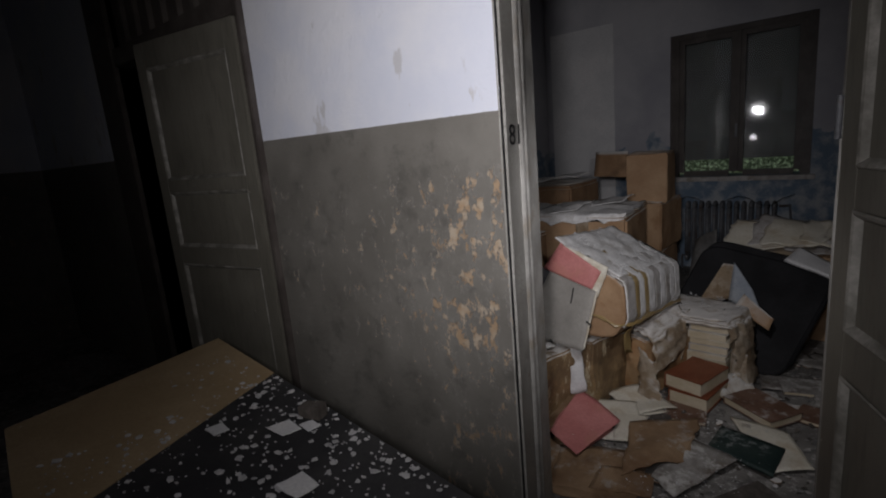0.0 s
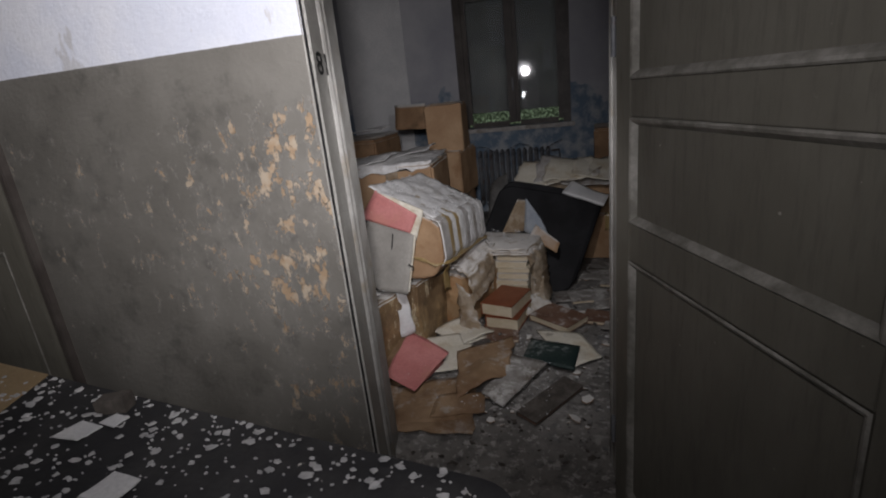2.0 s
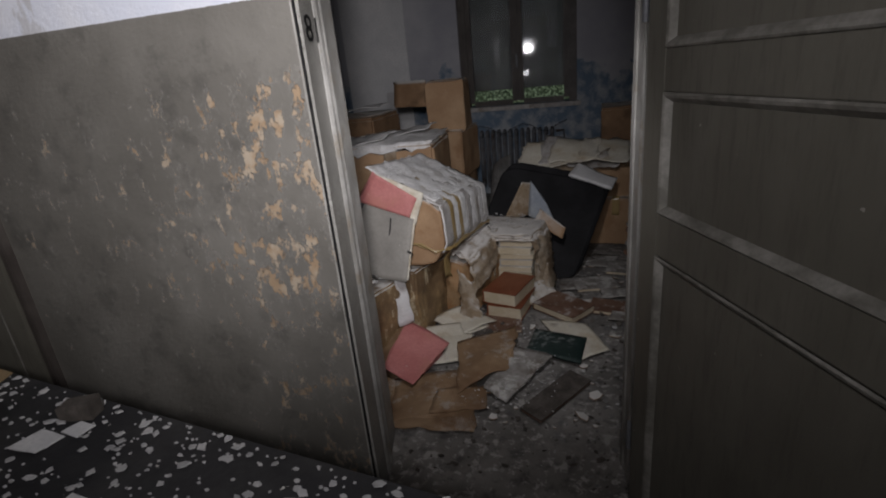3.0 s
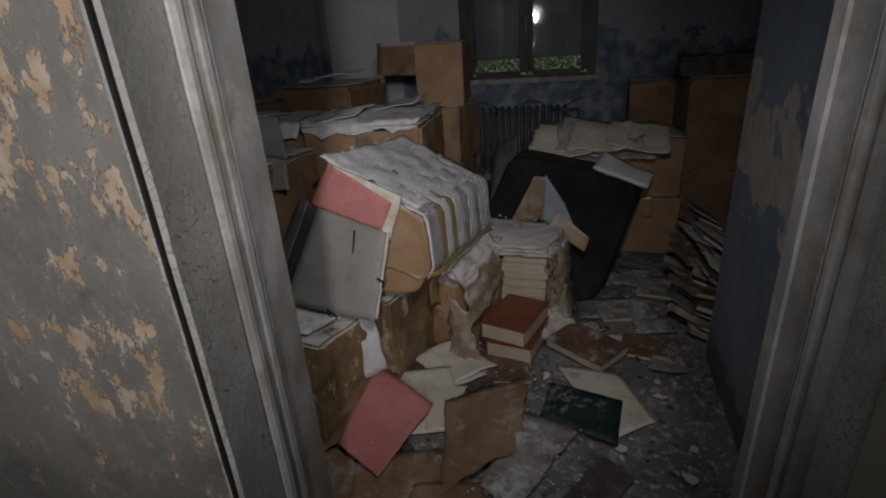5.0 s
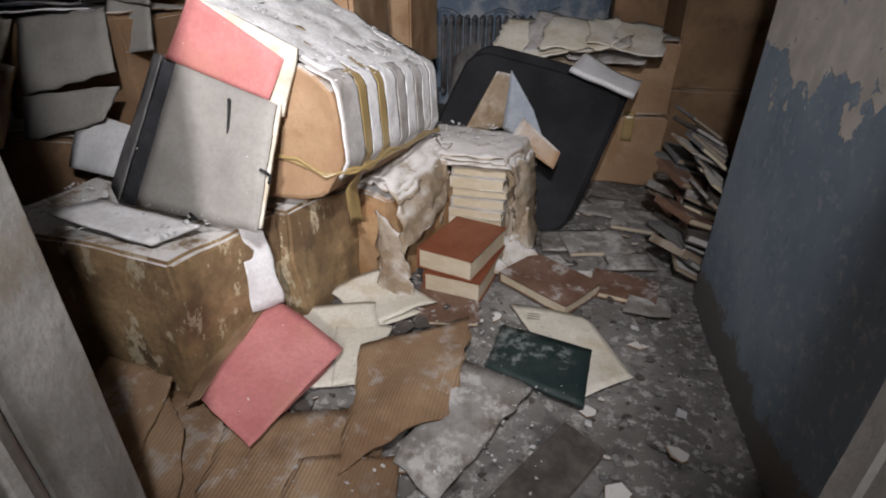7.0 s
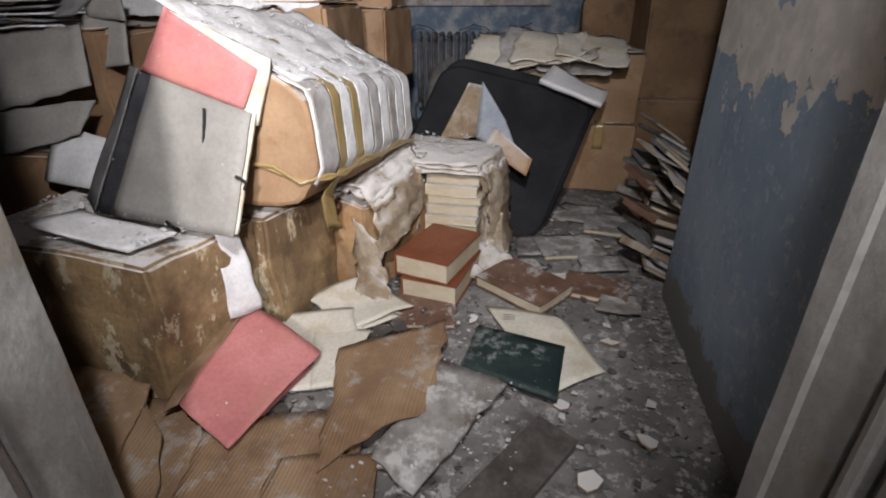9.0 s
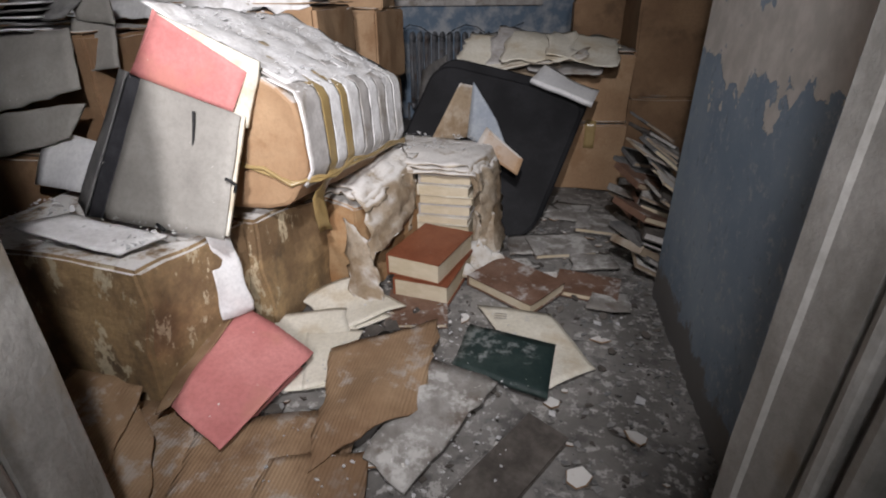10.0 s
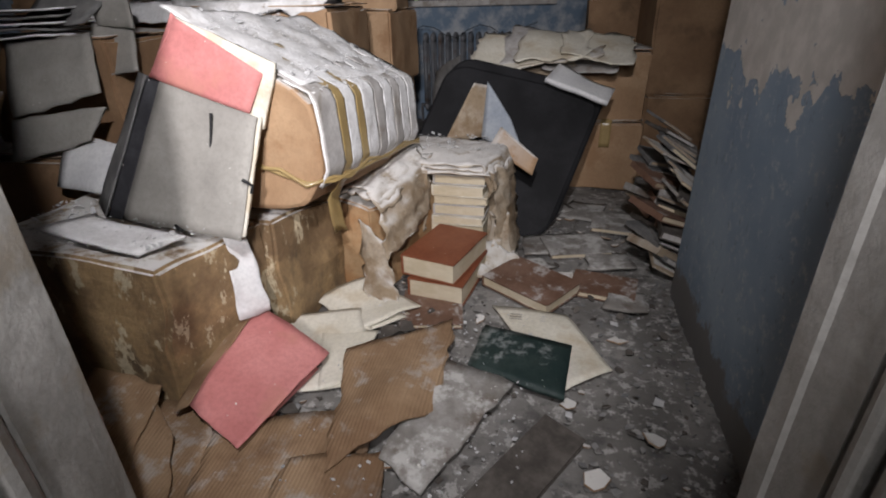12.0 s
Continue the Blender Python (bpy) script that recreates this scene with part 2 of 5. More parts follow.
M_PAPER = plain("cream_paper", (0.60, 0.56, 0.46), (0.70, 0.665, 0.575), 6, 90, 0.8, 0.2, stain=(0.47, 0.39, 0.27))
M_PAPERW = plain("white_paper", (0.62, 0.62, 0.62), (0.72, 0.715, 0.70), 6, 90, 0.8, 0.2)
M_PINK = plain("faded_red_card", (0.46, 0.165, 0.155), (0.56, 0.235, 0.22), 5, 90, 0.62, 0.2, speck=0.15, stain=(0.44, 0.19, 0.15))
M_GREY = plain("grey_board_cover", (0.235, 0.222, 0.20), (0.32, 0.305, 0.275), 5, 80, 0.75, 0.3, speck=0.1)
M_GREYD = plain("worn_grey_cloth", (0.12, 0.118, 0.115), (0.21, 0.205, 0.195), 12, 80, 0.8, stretch=(1, 1, 0.2))
M_SPINE = plain("black_cloth_spine", (0.022, 0.022, 0.025), (0.05, 0.05, 0.055), 14, 70, 0.7, speck=0.5)
M_GREEN = plain("green_black_cover", (0.016, 0.030, 0.028), (0.035, 0.052, 0.047), 8, 80, 0.55, speck=0.15, dust=0.05, dust_c=(0.3, 0.32, 0.31))
M_BROWN = plain("red_brown_leather", (0.20, 0.062, 0.030), (0.255, 0.09, 0.045), 7, 90, 0.5, 0.3, speck=0.05)
M_BROWN2 = plain("dusty_brown_leather", (0.13, 0.07, 0.045), (0.20, 0.12, 0.085), 7, 60, 0.65, 0.4, speck=0.2, dust=0.05)
M_PAGES = plain("book_page_edges", (0.50, 0.42, 0.29), (0.62, 0.545, 0.41), 8, 160, 0.8, 0.5, stretch=(0.1, 0.1, 2.5))
M_BLACK = plain("black_fabric_case", (0.006, 0.006, 0.007), (0.016, 0.016, 0.018), 6, 70, 0.7, 0.4)
M_RAG = plain("mouldy_wrapping", (0.27, 0.205, 0.135), (0.44, 0.39, 0.32), 8, 60, 0.85, 0.8, dust=0.7, stain=(0.17, 0.11, 0.06))
M_METAL = plain("dull_painted_iron", (0.115, 0.12, 0.13), (0.19, 0.195, 0.205), 9, 70, 0.55, 0.3, metal=0.2, stain=(0.10, 0.065, 0.045))
M_WOOD = plain("dark_window_wood", (0.06, 0.05, 0.045), (0.10, 0.088, 0.078), 6, 70, 0.5, stretch=(1, 1, 0.2))
M_SHUT = plain("dark_roller_slat", (0.045, 0.043, 0.042), (0.07, 0.067, 0.063), 5, 60, 0.6)
M_TABLE = plain("black_table_covering", (0.026, 0.026, 0.028), (0.05, 0.049, 0.049), 5, 70, 0.6, speck=0.2)
M_BEIGE = plain("beige_fibreboard", (0.36, 0.26, 0.145), (0.43, 0.32, 0.19), 4, 90, 0.7, speck=0.1)
M_FLAKE = plain("paint_flake", (0.42, 0.42, 0.42), (0.62, 0.61, 0.60), 20, 90, 0.8)
M_FLAKED = plain("plaster_crumb", (0.15, 0.15, 0.148), (0.30, 0.288, 0.27), 14, 70, 0.9)
M_ASH = plain("ash_grey_board", (0.20, 0.185, 0.165), (0.33, 0.315, 0.295), 10, 60, 0.85, 0.7, speck=0.5, dust=0.25, stain=(0.12, 0.09, 0.07))
M_DIRT = plain("dark_debris", (0.06, 0.052, 0.045), (0.13, 0.115, 0.10), 12, 60, 0.9)
M_INK = plain("black_ink", (0.012, 0.012, 0.013), (0.02, 0.02, 0.02), 20, 60, 0.6)

glass = Nodes("window_glass")
glass.b.inputs["Base Color"].default_value = (0.8, 0.85, 0.85, 1)
glass.b.inputs["Roughness"].default_value, glass.b.inputs["Transmission Weight"].default_value, glass.b.inputs["IOR"].default_value = 0.03, 1.0, 1.45
M_GLASS = glass.m

glow = Nodes("daylit_foliage")
leafy = glow.mix(glow.step(glow.noise(26, 5, 0.7), 0.44, 0.64), (0.03, 0.05, 0.02), (0.50, 0.62, 0.40))
glow.link(leafy, glow.b.inputs["Base Color"])
glow.link(leafy, glow.b.inputs["Emission Color"])
glow.b.inputs["Emission Strength"].default_value = 0.9
M_GLOW = glow.m

# ---- building tools ----


def mesh_from(name, bm, mat, parent=None, smooth=False):
    me = bpy.data.meshes.new(name)
    bmesh.ops.recalc_face_normals(bm, faces=bm.faces)
    bm.to_mesh(me)
    bm.free()
    me.materials.append(mat)
    if smooth:
        me.shade_smooth()
    ob = new(name, me)
    ob.parent = parent
    return ob


def thing(name, at, label, category, group=""):
    ob = new(name)
    ob.location = at
    ob.empty_display_size = 0.05
    tagged(ob, label, category, group)
    return ob


def under(part, parent):
    """Hang a part that was made in world coordinates under its thing."""
    part.parent = parent
    part.matrix_parent_inverse = Matrix.Translation(parent.location).inverted()
    return part


def wobble(v, amount, scale=6.0, seed=0.0):
    p = Vector(v) * scale + Vector((seed, seed * 1.7, seed * 0.6))
    return Vector(v) + amount * noise.noise_vector(p)


def block(name, lo, hi, mat, bevel=0.0, parent=None):
    bm = bmesh.new()
    bmesh.ops.create_cube(bm, size=1)
    for v in bm.verts:
        v.co = Vector([(a + b) / 2 + c * (b - a) for a, b, c in zip(lo, hi, v.co)])
    if bevel:
        bmesh.ops.bevel(bm, geom=bm.edges[:], offset=bevel, segments=2, affect="EDGES")
    ob = mesh_from(name, bm, mat)
    return under(ob, parent) if parent else ob


def hexa(name, c, mat, cuts=6, rough=0.006, bulge=0.0, parent=None, seed=0.0, bevel=0.012):
    """A soft-edged, slightly crushed solid between eight corners: bottom ring, then top ring."""
    bm = bmesh.new()
    bmesh.ops.create_cube(bm, size=2)
    bmesh.ops.bevel(bm, geom=bm.edges[:], offset=bevel * 4, segments=2, affect="EDGES")
    bmesh.ops.subdivide_edges(bm, edges=[e for e in bm.edges if e.calc_length() > 0.8], cuts=cuts, use_grid_fill=True)
    c = [Vector(p) for p in c]
    mid = sum(c, Vector()) / 8
    for v in bm.verts:
        u, w, h = [(a + 1) / 2 for a in v.co]
        low = (c[0] * (1 - u) + c[1] * u) * (1 - w) + (c[3] * (1 - u) + c[2] * u) * w
        top = (c[4] * (1 - u) + c[5] * u) * (1 - w) + (c[7] * (1 - u) + c[6] * u) * w
        p = low * (1 - h) + top * h
        if bulge:
            p += (p - mid).normalized() * bulge * (1 - abs(2 * u - 1)) ** 0.5 * (1 - abs(2 * h - 1)) ** 0.5
        v.co = wobble(p, rough, 7, seed)
    ob = mesh_from(name, bm, mat, smooth=False)
    return under(ob, parent) if parent else ob


def ring(x0, y0, x1, y1, z, turn=0.0):
    cx, cy = (x0 + x1) / 2, (y0 + y1) / 2
    out = []
    for x, y in ((x0, y0), (x1, y0), (x1, y1), (x0, y1)):
        d = Matrix.Rotation(radians(turn), 2) @ Vector((x - cx, y - cy))
        out.append((cx + d.x, cy + d.y, z))
    return out


def sheet(name, a, b, c, d, mat, thick=0.003, curl=0.008, n=10, parent=None, seed=0.0, ragged=0.0, scale=6.0, fold=None):
    """A thin board or page between four corners, curled and ragged; fold lifts a strip along its middle."""
    a, b, c, d = (Vector(p) for p in (a, b, c, d))
    bm = bmesh.new()
    up = (b - a).cross(d - a).normalized()
    if up.z < 0 and abs(up.z) > 0.3:
        up = -up
    rows = []
    for layer in (0, 1):
        grid = []
        for i in range(n + 1):
            for j in range(n + 1):
                u, w = i / n, j / n
                p = (a * (1 - u) + b * u) * (1 - w) + (d * (1 - u) + c * u) * w
                rim = min(u, w, 1 - u, 1 - w)
                if ragged and rim < 1e-6:
                    q = noise.noise_vector(p * 18 + Vector((seed, 1, 2)))
                    p = p + ragged * (q - up * q.dot(up))
                lift = curl * (noise.noise(p * scale + Vector((seed, seed, 0))) + 0.35)
                if fold:
                    lift += fold * math.sin(math.pi * u) ** 2
                p = p + up * (lift + layer * thick)
                grid.append(bm.verts.new(p))
        rows.append(grid)
    m = n + 1
    for layer, g in enumerate(rows):
        for i in range(n):
            for j in range(n):
                f = [g[i * m + j], g[(i + 1) * m + j], g[(i + 1) * m + j + 1], g[i * m + j + 1]]
                bm.faces.new(f if layer else f[::-1])
    rim = [(i, 0) for i in range(n)] + [(n, j) for j in range(n)] + [(n - i, n) for i in range(n)] + [(0, n - j) for j in range(n)]
    for k, (i, j) in enumerate(rim):
        i2, j2 = rim[(k + 1) % len(rim)]
        bm.faces.new([rows[0][i * m + j], rows[0][i2 * m + j2], rows[1][i2 * m + j2], rows[1][i * m + j]])
    ob = mesh_from(name, bm, mat, smooth=n > 4)
    return under(ob, parent) if parent else ob


def drape(name, net, mat, parent=None, seed=0.0, crumple=0.012, ragged=0.012, fine=4, thick=0.003, smooth=3, scale=17):
    """Crumpled paper or cloth laid through a coarse net of points (rows of equal length), softened, creased and torn at its edges."""
    net = [[Vector(p) for p in row] for row in net]
    nr, nc = (len(net) - 1) * fine, (len(net[0]) - 1) * fine
    grid = []
    for i in range(nr + 1):
        a = min(i // fine, len(net) - 2)
        u = i / fine - a
        line = []
        for j in range(nc + 1):
            b = min(j // fine, len(net[0]) - 2)
            w = j / fine - b
            line.append((net[a][b] * (1 - u) + net[a + 1][b] * u) * (1 - w) + (net[a][b + 1] * (1 - u) + net[a + 1][b + 1] * u) * w)
        grid.append(line)
    for _ in range(smooth):
        old = [row[:] for row in grid]
        for i in range(1, nr):
            for j in range(1, nc):
                grid[i][j] = (old[i][j] * 2 + old[i - 1][j] + old[i + 1][j] + old[i][j - 1] + old[i][j + 1]) / 6
    bm = bmesh.new()
    shift = Vector((seed, seed * 0.7, -seed))
    layers = []
    for layer in (0, 1):
        verts = []
        for i in range(nr + 1):
            for j in range(nc + 1):
                p = grid[i][j]
                du = grid[min(i + 1, nr)][j] - grid[max(i - 1, 0)][j]
                dv = grid[i][min(j + 1, nc)] - grid[i][max(j - 1, 0)]
                nrm = du.cross(dv).normalized()
                crease = 0.6 - abs(noise.noise(p * scale + shift)) * 2.2 + 0.7 * noise.noise(p * scale * 2.7 + shift)
                q = p + nrm * (0.62 * crumple * crease + (thick if layer else 0))
                if i in (0, nr) or j in (0, nc):
                    k = noise.noise_vector(p * 26 + shift) * ragged
                    q += k - nrm * k.dot(nrm)
                verts.append(bm.verts.new(q))
        layers.append(verts)
    m = nc + 1
    for layer, g in enumerate(layers):
        for i in range(nr):
            for j in range(nc):
                f = [g[i * m + j], g[(i + 1) * m + j], g[(i + 1) * m + j + 1], g[i * m + j + 1]]
                bm.faces.new(f if layer else f[::-1])
    rim = [(i, 0) for i in range(nr)] + [(nr, j) for j in range(nc)] + [(nr - i, nc) for i in range(nr)] + [(0, nc - j) for j in range(nc)]
    for k, (i, j) in enumerate(rim):
        i2, j2 = rim[(k + 1) % len(rim)]
        bm.faces.new([layers[0][i * m + j], layers[0][i2 * m + j2], layers[1][i2 * m + j2], layers[1][i * m + j]])
    ob = mesh_from(name, bm, mat, smooth=True)
    return under(ob, parent) if parent else ob


def loose_sheet(name, label, category, a, b, c, d, mat, group="", **more):
    return tagged(sheet(name, a, b, c, d, mat, **more), label, category, group)


def book(name, label, m, w, l, h, cover, group="", pages=M_PAGES, spine=None):
    """A closed book lying flat: spine along local y at x = 0, page block with rounded spine, boards that overhang."""
    top = thing(name, (0, 0, 0), label, "book", group)

    def part(pname, lo, hi, mat, bevel=0.0015):
        bm = bmesh.new()
        bmesh.ops.create_cube(bm, size=1)
        bmesh.ops.subdivide_edges(bm, edges=bm.edges[:], cuts=2, use_grid_fill=True)
        for v in bm.verts:
            p = Vector([(a + b) / 2 + c * (b - a) for a, b, c in zip(lo, hi, v.co)])
            v.co = wobble(p, 0.0018, 12, w * 50 + h * 90)
        o = mesh_from(pname, bm, mat)
        o.parent = top
        return o
    t = min(0.004, h * 0.15)
    part("page_block", (0.004, 0.004, t), (w - 0.005, l - 0.004, h - t), pages)
    part("cover", (0, 0, 0), (w, l, t), cover)
    part("cover", (0, 0, h - t), (w, l, h), cover)
    part("spine", (-0.003, 0, 0.001), (0.004, l, h - 0.001), spine or cover)
    top.matrix_world = m
    return top


def rod(name, pts, radius, mat, parent=None):
    data = bpy.data.curves.new(name, "CURVE")
    data.dimensions, data.bevel_depth, data.bevel_resolution = "3D", radius, 2
    s = data.splines.new("POLY")
    s.points.add(len(pts) - 1)
    for p, q in zip(s.points, pts):
        p.co = (*q, 1)
    data.materials.append(mat)
    ob = new(name, data)
    return under(ob, parent) if parent else ob


def crumbs(name, label, category, count, place, size, mat, seed, flat=0.25):
    """Uncountable flakes and crumbs: ragged chips scattered by place(r) -> (x, y, z)."""
    r = random.Random(seed)
    bm = bmesh.new()
    for _ in range(count):
        p = Vector(place(r))
        s = size * (0.35 + 1.3 * r.random() ** 3)
        k = r.randint(4, 6)
        a0, tx, ty = r.random() * 6.28, r.uniform(-flat, flat), r.uniform(-flat, flat)
        low, high = [], []
        for i in range(k):
            a = a0 + 6.283 * i / k
            q = s * r.uniform(0.55, 1.25)
            x, y = q * math.cos(a), q * math.sin(a) * 0.8
            z = abs(tx) * s + abs(ty) * s + tx * x + ty * y
            low.append(bm.verts.new(p + Vector((x, y, z))))
            high.append(bm.verts.new(p + Vector((x * 0.93, y * 0.93, z + 0.0016 + s * 0.06))))
        bm.faces.new(high)
        for i in range(k):
            bm.faces.new([low[i], low[(i + 1) % k], high[(i + 1) % k], high[i]])
    return tagged(mesh_from(name, bm, mat), label, category, kind="stuff")


def structure(ob, label=""):
    return tagged(ob, label, kind="structure")


# ---- structure ----
WY0, WY1, H = 1.69, 2.03, 3.0
OX0, OX1, OTOP = -0.300, 0.556, 2.08
SKEW_L, SKEW_R = -0.094, -0.052
bm = bmesh.new()
bmesh.ops.create_grid(bm, x_segments=110, y_segments=120, size=1)
for v in bm.verts:
    x, y = v.co.x * 3.95 - 1.5, v.co.y * 4.2 + 2.2
    v.co = Vector((x, y, 0.006 * noise.noise(Vector((x * 5, y * 5, 0))) + 0.003 * noise.noise(Vector((x * 19, y * 19, 3))) - 0.006))
structure(mesh_from("floor", bm, M_FLOOR, smooth=True), "grey dusty floor strewn with flakes and crumbs")
structure(block("ceiling", (-5.4, -2, H), (2.4, 6.4, H + 0.15), M_CEIL), "old whitewashed ceiling")


def wall_with_openings(name, x0, x1, y0, y1, openings, mat, label):
    """A wall along x with openings (x0, x1, z0, z1) cut through it."""
    bm = bmesh.new()
    xs = sorted({x0, x1, *[o[0] for o in openings], *[o[1] for o in openings]})
    zs = sorted({-0.02, H, *[o[2] for o in openings], *[o[3] for o in openings]})
    solid = lambda i, k: 0 <= i < len(xs) - 1 and 0 <= k < len(zs) - 1 and not any(o[0] <= xs[i] < o[1] and o[2] <= zs[k] < o[3] for o in openings)
    quad = lambda *p: bm.faces.new([bm.verts.new(q) for q in p])
    for i in range(len(xs) - 1):
        for k in range(len(zs) - 1):
            if not solid(i, k):
                continue
            a, b, c, d = xs[i], xs[i + 1], zs[k], zs[k + 1]
            quad((a, y0, c), (b, y0, c), (b, y0, d), (a, y0, d))
            quad((a, y1, c), (a, y1, d), (b, y1, d), (b, y1, c))
            if not solid(i - 1, k):
                quad((a, y0, c), (a, y0, d), (a, y1, d), (a, y1, c))
            if not solid(i + 1, k):
                quad((b, y0, c), (b, y1, c), (b, y1, d), (b, y0, d))
            if not solid(i, k - 1):
                quad((a, y0, c), (a, y1, c), (b, y1, c), (b, y0, c))
            if not solid(i, k + 1):
                quad((a, y0, d), (b, y0, d), (b, y1, d), (a, y1, d))
    bmesh.ops.remove_doubles(bm, verts=bm.verts[:], dist=1e-5)
    return structure(mesh_from(name, bm, mat), label)


LX0, LX1 = -3.02, -1.60
main_wall = wall_with_openings("wall_corridor", -5.2, 2.2, WY0, WY1, [(OX0, OX1, -0.02, OTOP), (LX0, LX1, -0.02, 2.62)], M_WALL, "corridor wall, white above a flaking grey painted dado")
for v in main_wall.data.vertices:  # the reveals run slightly askew through the thick wall
    if v.co.y > WY1 - 0.01:
        v.co.x += SKEW_L if abs(v.co.x - OX0) < 0.01 else SKEW_R if abs(v.co.x - OX1) < 0.01 else 0
structure(block("wall_room_front", (-2.5, WY1 + 0.002, 0), (OX0 + SKEW_L - 0.03, WY1 + 0.02, H), M_ROOM))
structure(block("wall_room_left", (-2.5, WY1 + 0.03, -0.02), (-2.36, 6.2, H), M_ROOM), "pale grey stained plaster wall")
structure(block("wall_blue", (0.712, WY1 + 0.0, -0.02), (0.86, 3.235, H), M_BLUE, 0.006), "blue painted wall flaking to bare plaster")
structure(block("wall_room_right", (1.75, WY1, -0.02), (1.9, 6.2, H), M_ROOM))
wall_with_openings("wall_window", -2.5, 1.9, 6.03, 6.33, [(-0.98, 0.22, 0.95, 2.35)], M_ROOM, "far wall with blue and bare flaking patches")
structure(block("wall_patch", (-2.29, 6.018, 0), (-1.555, 6.032, 2.6), M_PALE, 0.003), "pale bare plaster strip in the far corner")
structure(block("wall_corridor_back", (-5.3, -1.8, -0.02), (2.3, -1.66, H), M_CEIL))
structure(block("wall_corridor_end", (-5.34, -1.66, -0.02), (-5.2, 3.6, H), M_WALL))
structure(block("wall_corridor_side", (2.2, -1.66, -0.02), (2.34, 1.83, H), M_CEIL))
structure(block("wall_side_room", (-5.2, 3.5, -0.02), (-2.5, 3.6, H), M_ROOM))


def casing_profile(name, p0, p1, side, top, label, cuts=(0.36, 0.50, 0.66), proud=0.0):
    """Door lining on one reveal: a flat crackled board, two rounded beads and an edge board, running into the wall."""
    box = thing(name, (p0[0], p0[1], 0), label, "door frame")
    a, b = Vector((*p0, 0)), Vector((*p1, 0))
    way = (b - a).normalized()
    out = Vector((way.y, -way.x, 0)) * side
    w = (b - a).length

    def strip(pname, profile, mat):
        bm = bmesh.new()
        n = 20
        cols = []
        for i in range(n + 1):
            z = top * i / n
            cols.append([bm.verts.new(a + way * (u + 0.0014 * noise.noise(Vector((u * 40, z * 9, 1)))) + out * (d + 0.0016 * noise.noise(Vector((u * 50, z * 11, 4)))) + Vector((0, 0, z))) for u, d in profile])
        for i in range(n):
            for k in range(len(profile) - 1):
                bm.faces.new([cols[i][k], cols[i][k + 1], cols[i + 1][k + 1], cols[i + 1][k]])
        bm.faces.new(cols[-1])
        return under(mesh_from(pname, bm, mat), box)
    arc = lambda u0, u1, d, r: [(u0 + (u1 - u0) * (1 - math.cos(math.pi * i / 6)) / 2, d + r * math.sin(math.pi * i / 6)) for i in range(7)]
    c1, c2, c3 = (w * c for c in cuts)
    strip("flat_board", [(0.002, -0.012), (0.002, 0.002), (0.006, 0.008), (c1 - 0.004, 0.012), (c1, 0.003), (c1, -0.012)], M_CASING)
    strip("bead", [(c1, -0.012), (c1, 0.002)] + arc(c1 + 0.003, c2 - 0.003, 0.005, 0.017) + [(c2, 0.0), (c2, -0.012)], M_BEAD)
    strip("bead", [(c2, -0.012), (c2, 0.002)] + arc(c2 + 0.003, c3 - 0.003, 0.006, 0.015) + [(c3, 0.0), (c3, -0.012)], M_BEAD)
    strip("edge_board", [(c3, -0.012), (c3, 0.008), (c3 + 0.003, 0.013), (w - 0.026, 0.015), (w - 0.022, 0.0152 + proud), (w + 0.004, 0.0155 + proud), (w + 0.010, 0.012), (w + 0.012, -0.03)], M_BEAD)
    return box


casing_profile("door_casing", (OX0, WY0), (OX0 + SKEW_L, WY1), 1, OTOP, "crackled grey painted wooden lining of the open doorway")
casing_profile("door_casing", (OX1, WY0), (OX1 + SKEW_R, WY1), -1, OTOP, "grey painted wooden lining on the hinge side", (0.56, 0.67, 0.765), 0.004)
lintel = thing("door_lintel", (0.1, WY0, OTOP), "grey painted wooden board over the doorway", "door frame")
block("flat_board", (OX0 + 0.012, WY0 - 0.004, OTOP - 0.02), (OX1 - 0.06, WY1, OTOP - 0.001), M_CASING, 0.003, lintel)

structure(block("trim", (OX0 - 0.0045, WY0 - 0.0035, 0), (OX0 + 0.001, WY0 + 0.003, OTOP), M_INK), "dark open joint between plaster and casing")

# the number written on the casing
txt = bpy.data.curves.new("painted_number", "FONT")
txt.body, txt.size, txt.extrude, txt.align_x = "81", 0.088, 0.0004, "CENTER"
txt.materials.append(M_INK)
num = new("painted_number", txt)
num.matrix_world = pose(OX0 - 0.0225 + 0.0142, WY0 + 0.085, 1.468, 90, 0, 105.4) @ Matrix.Diagonal((1.8, 1, 1, 1))
tagged(num, "black hand-painted number 81 on the casing", "number")


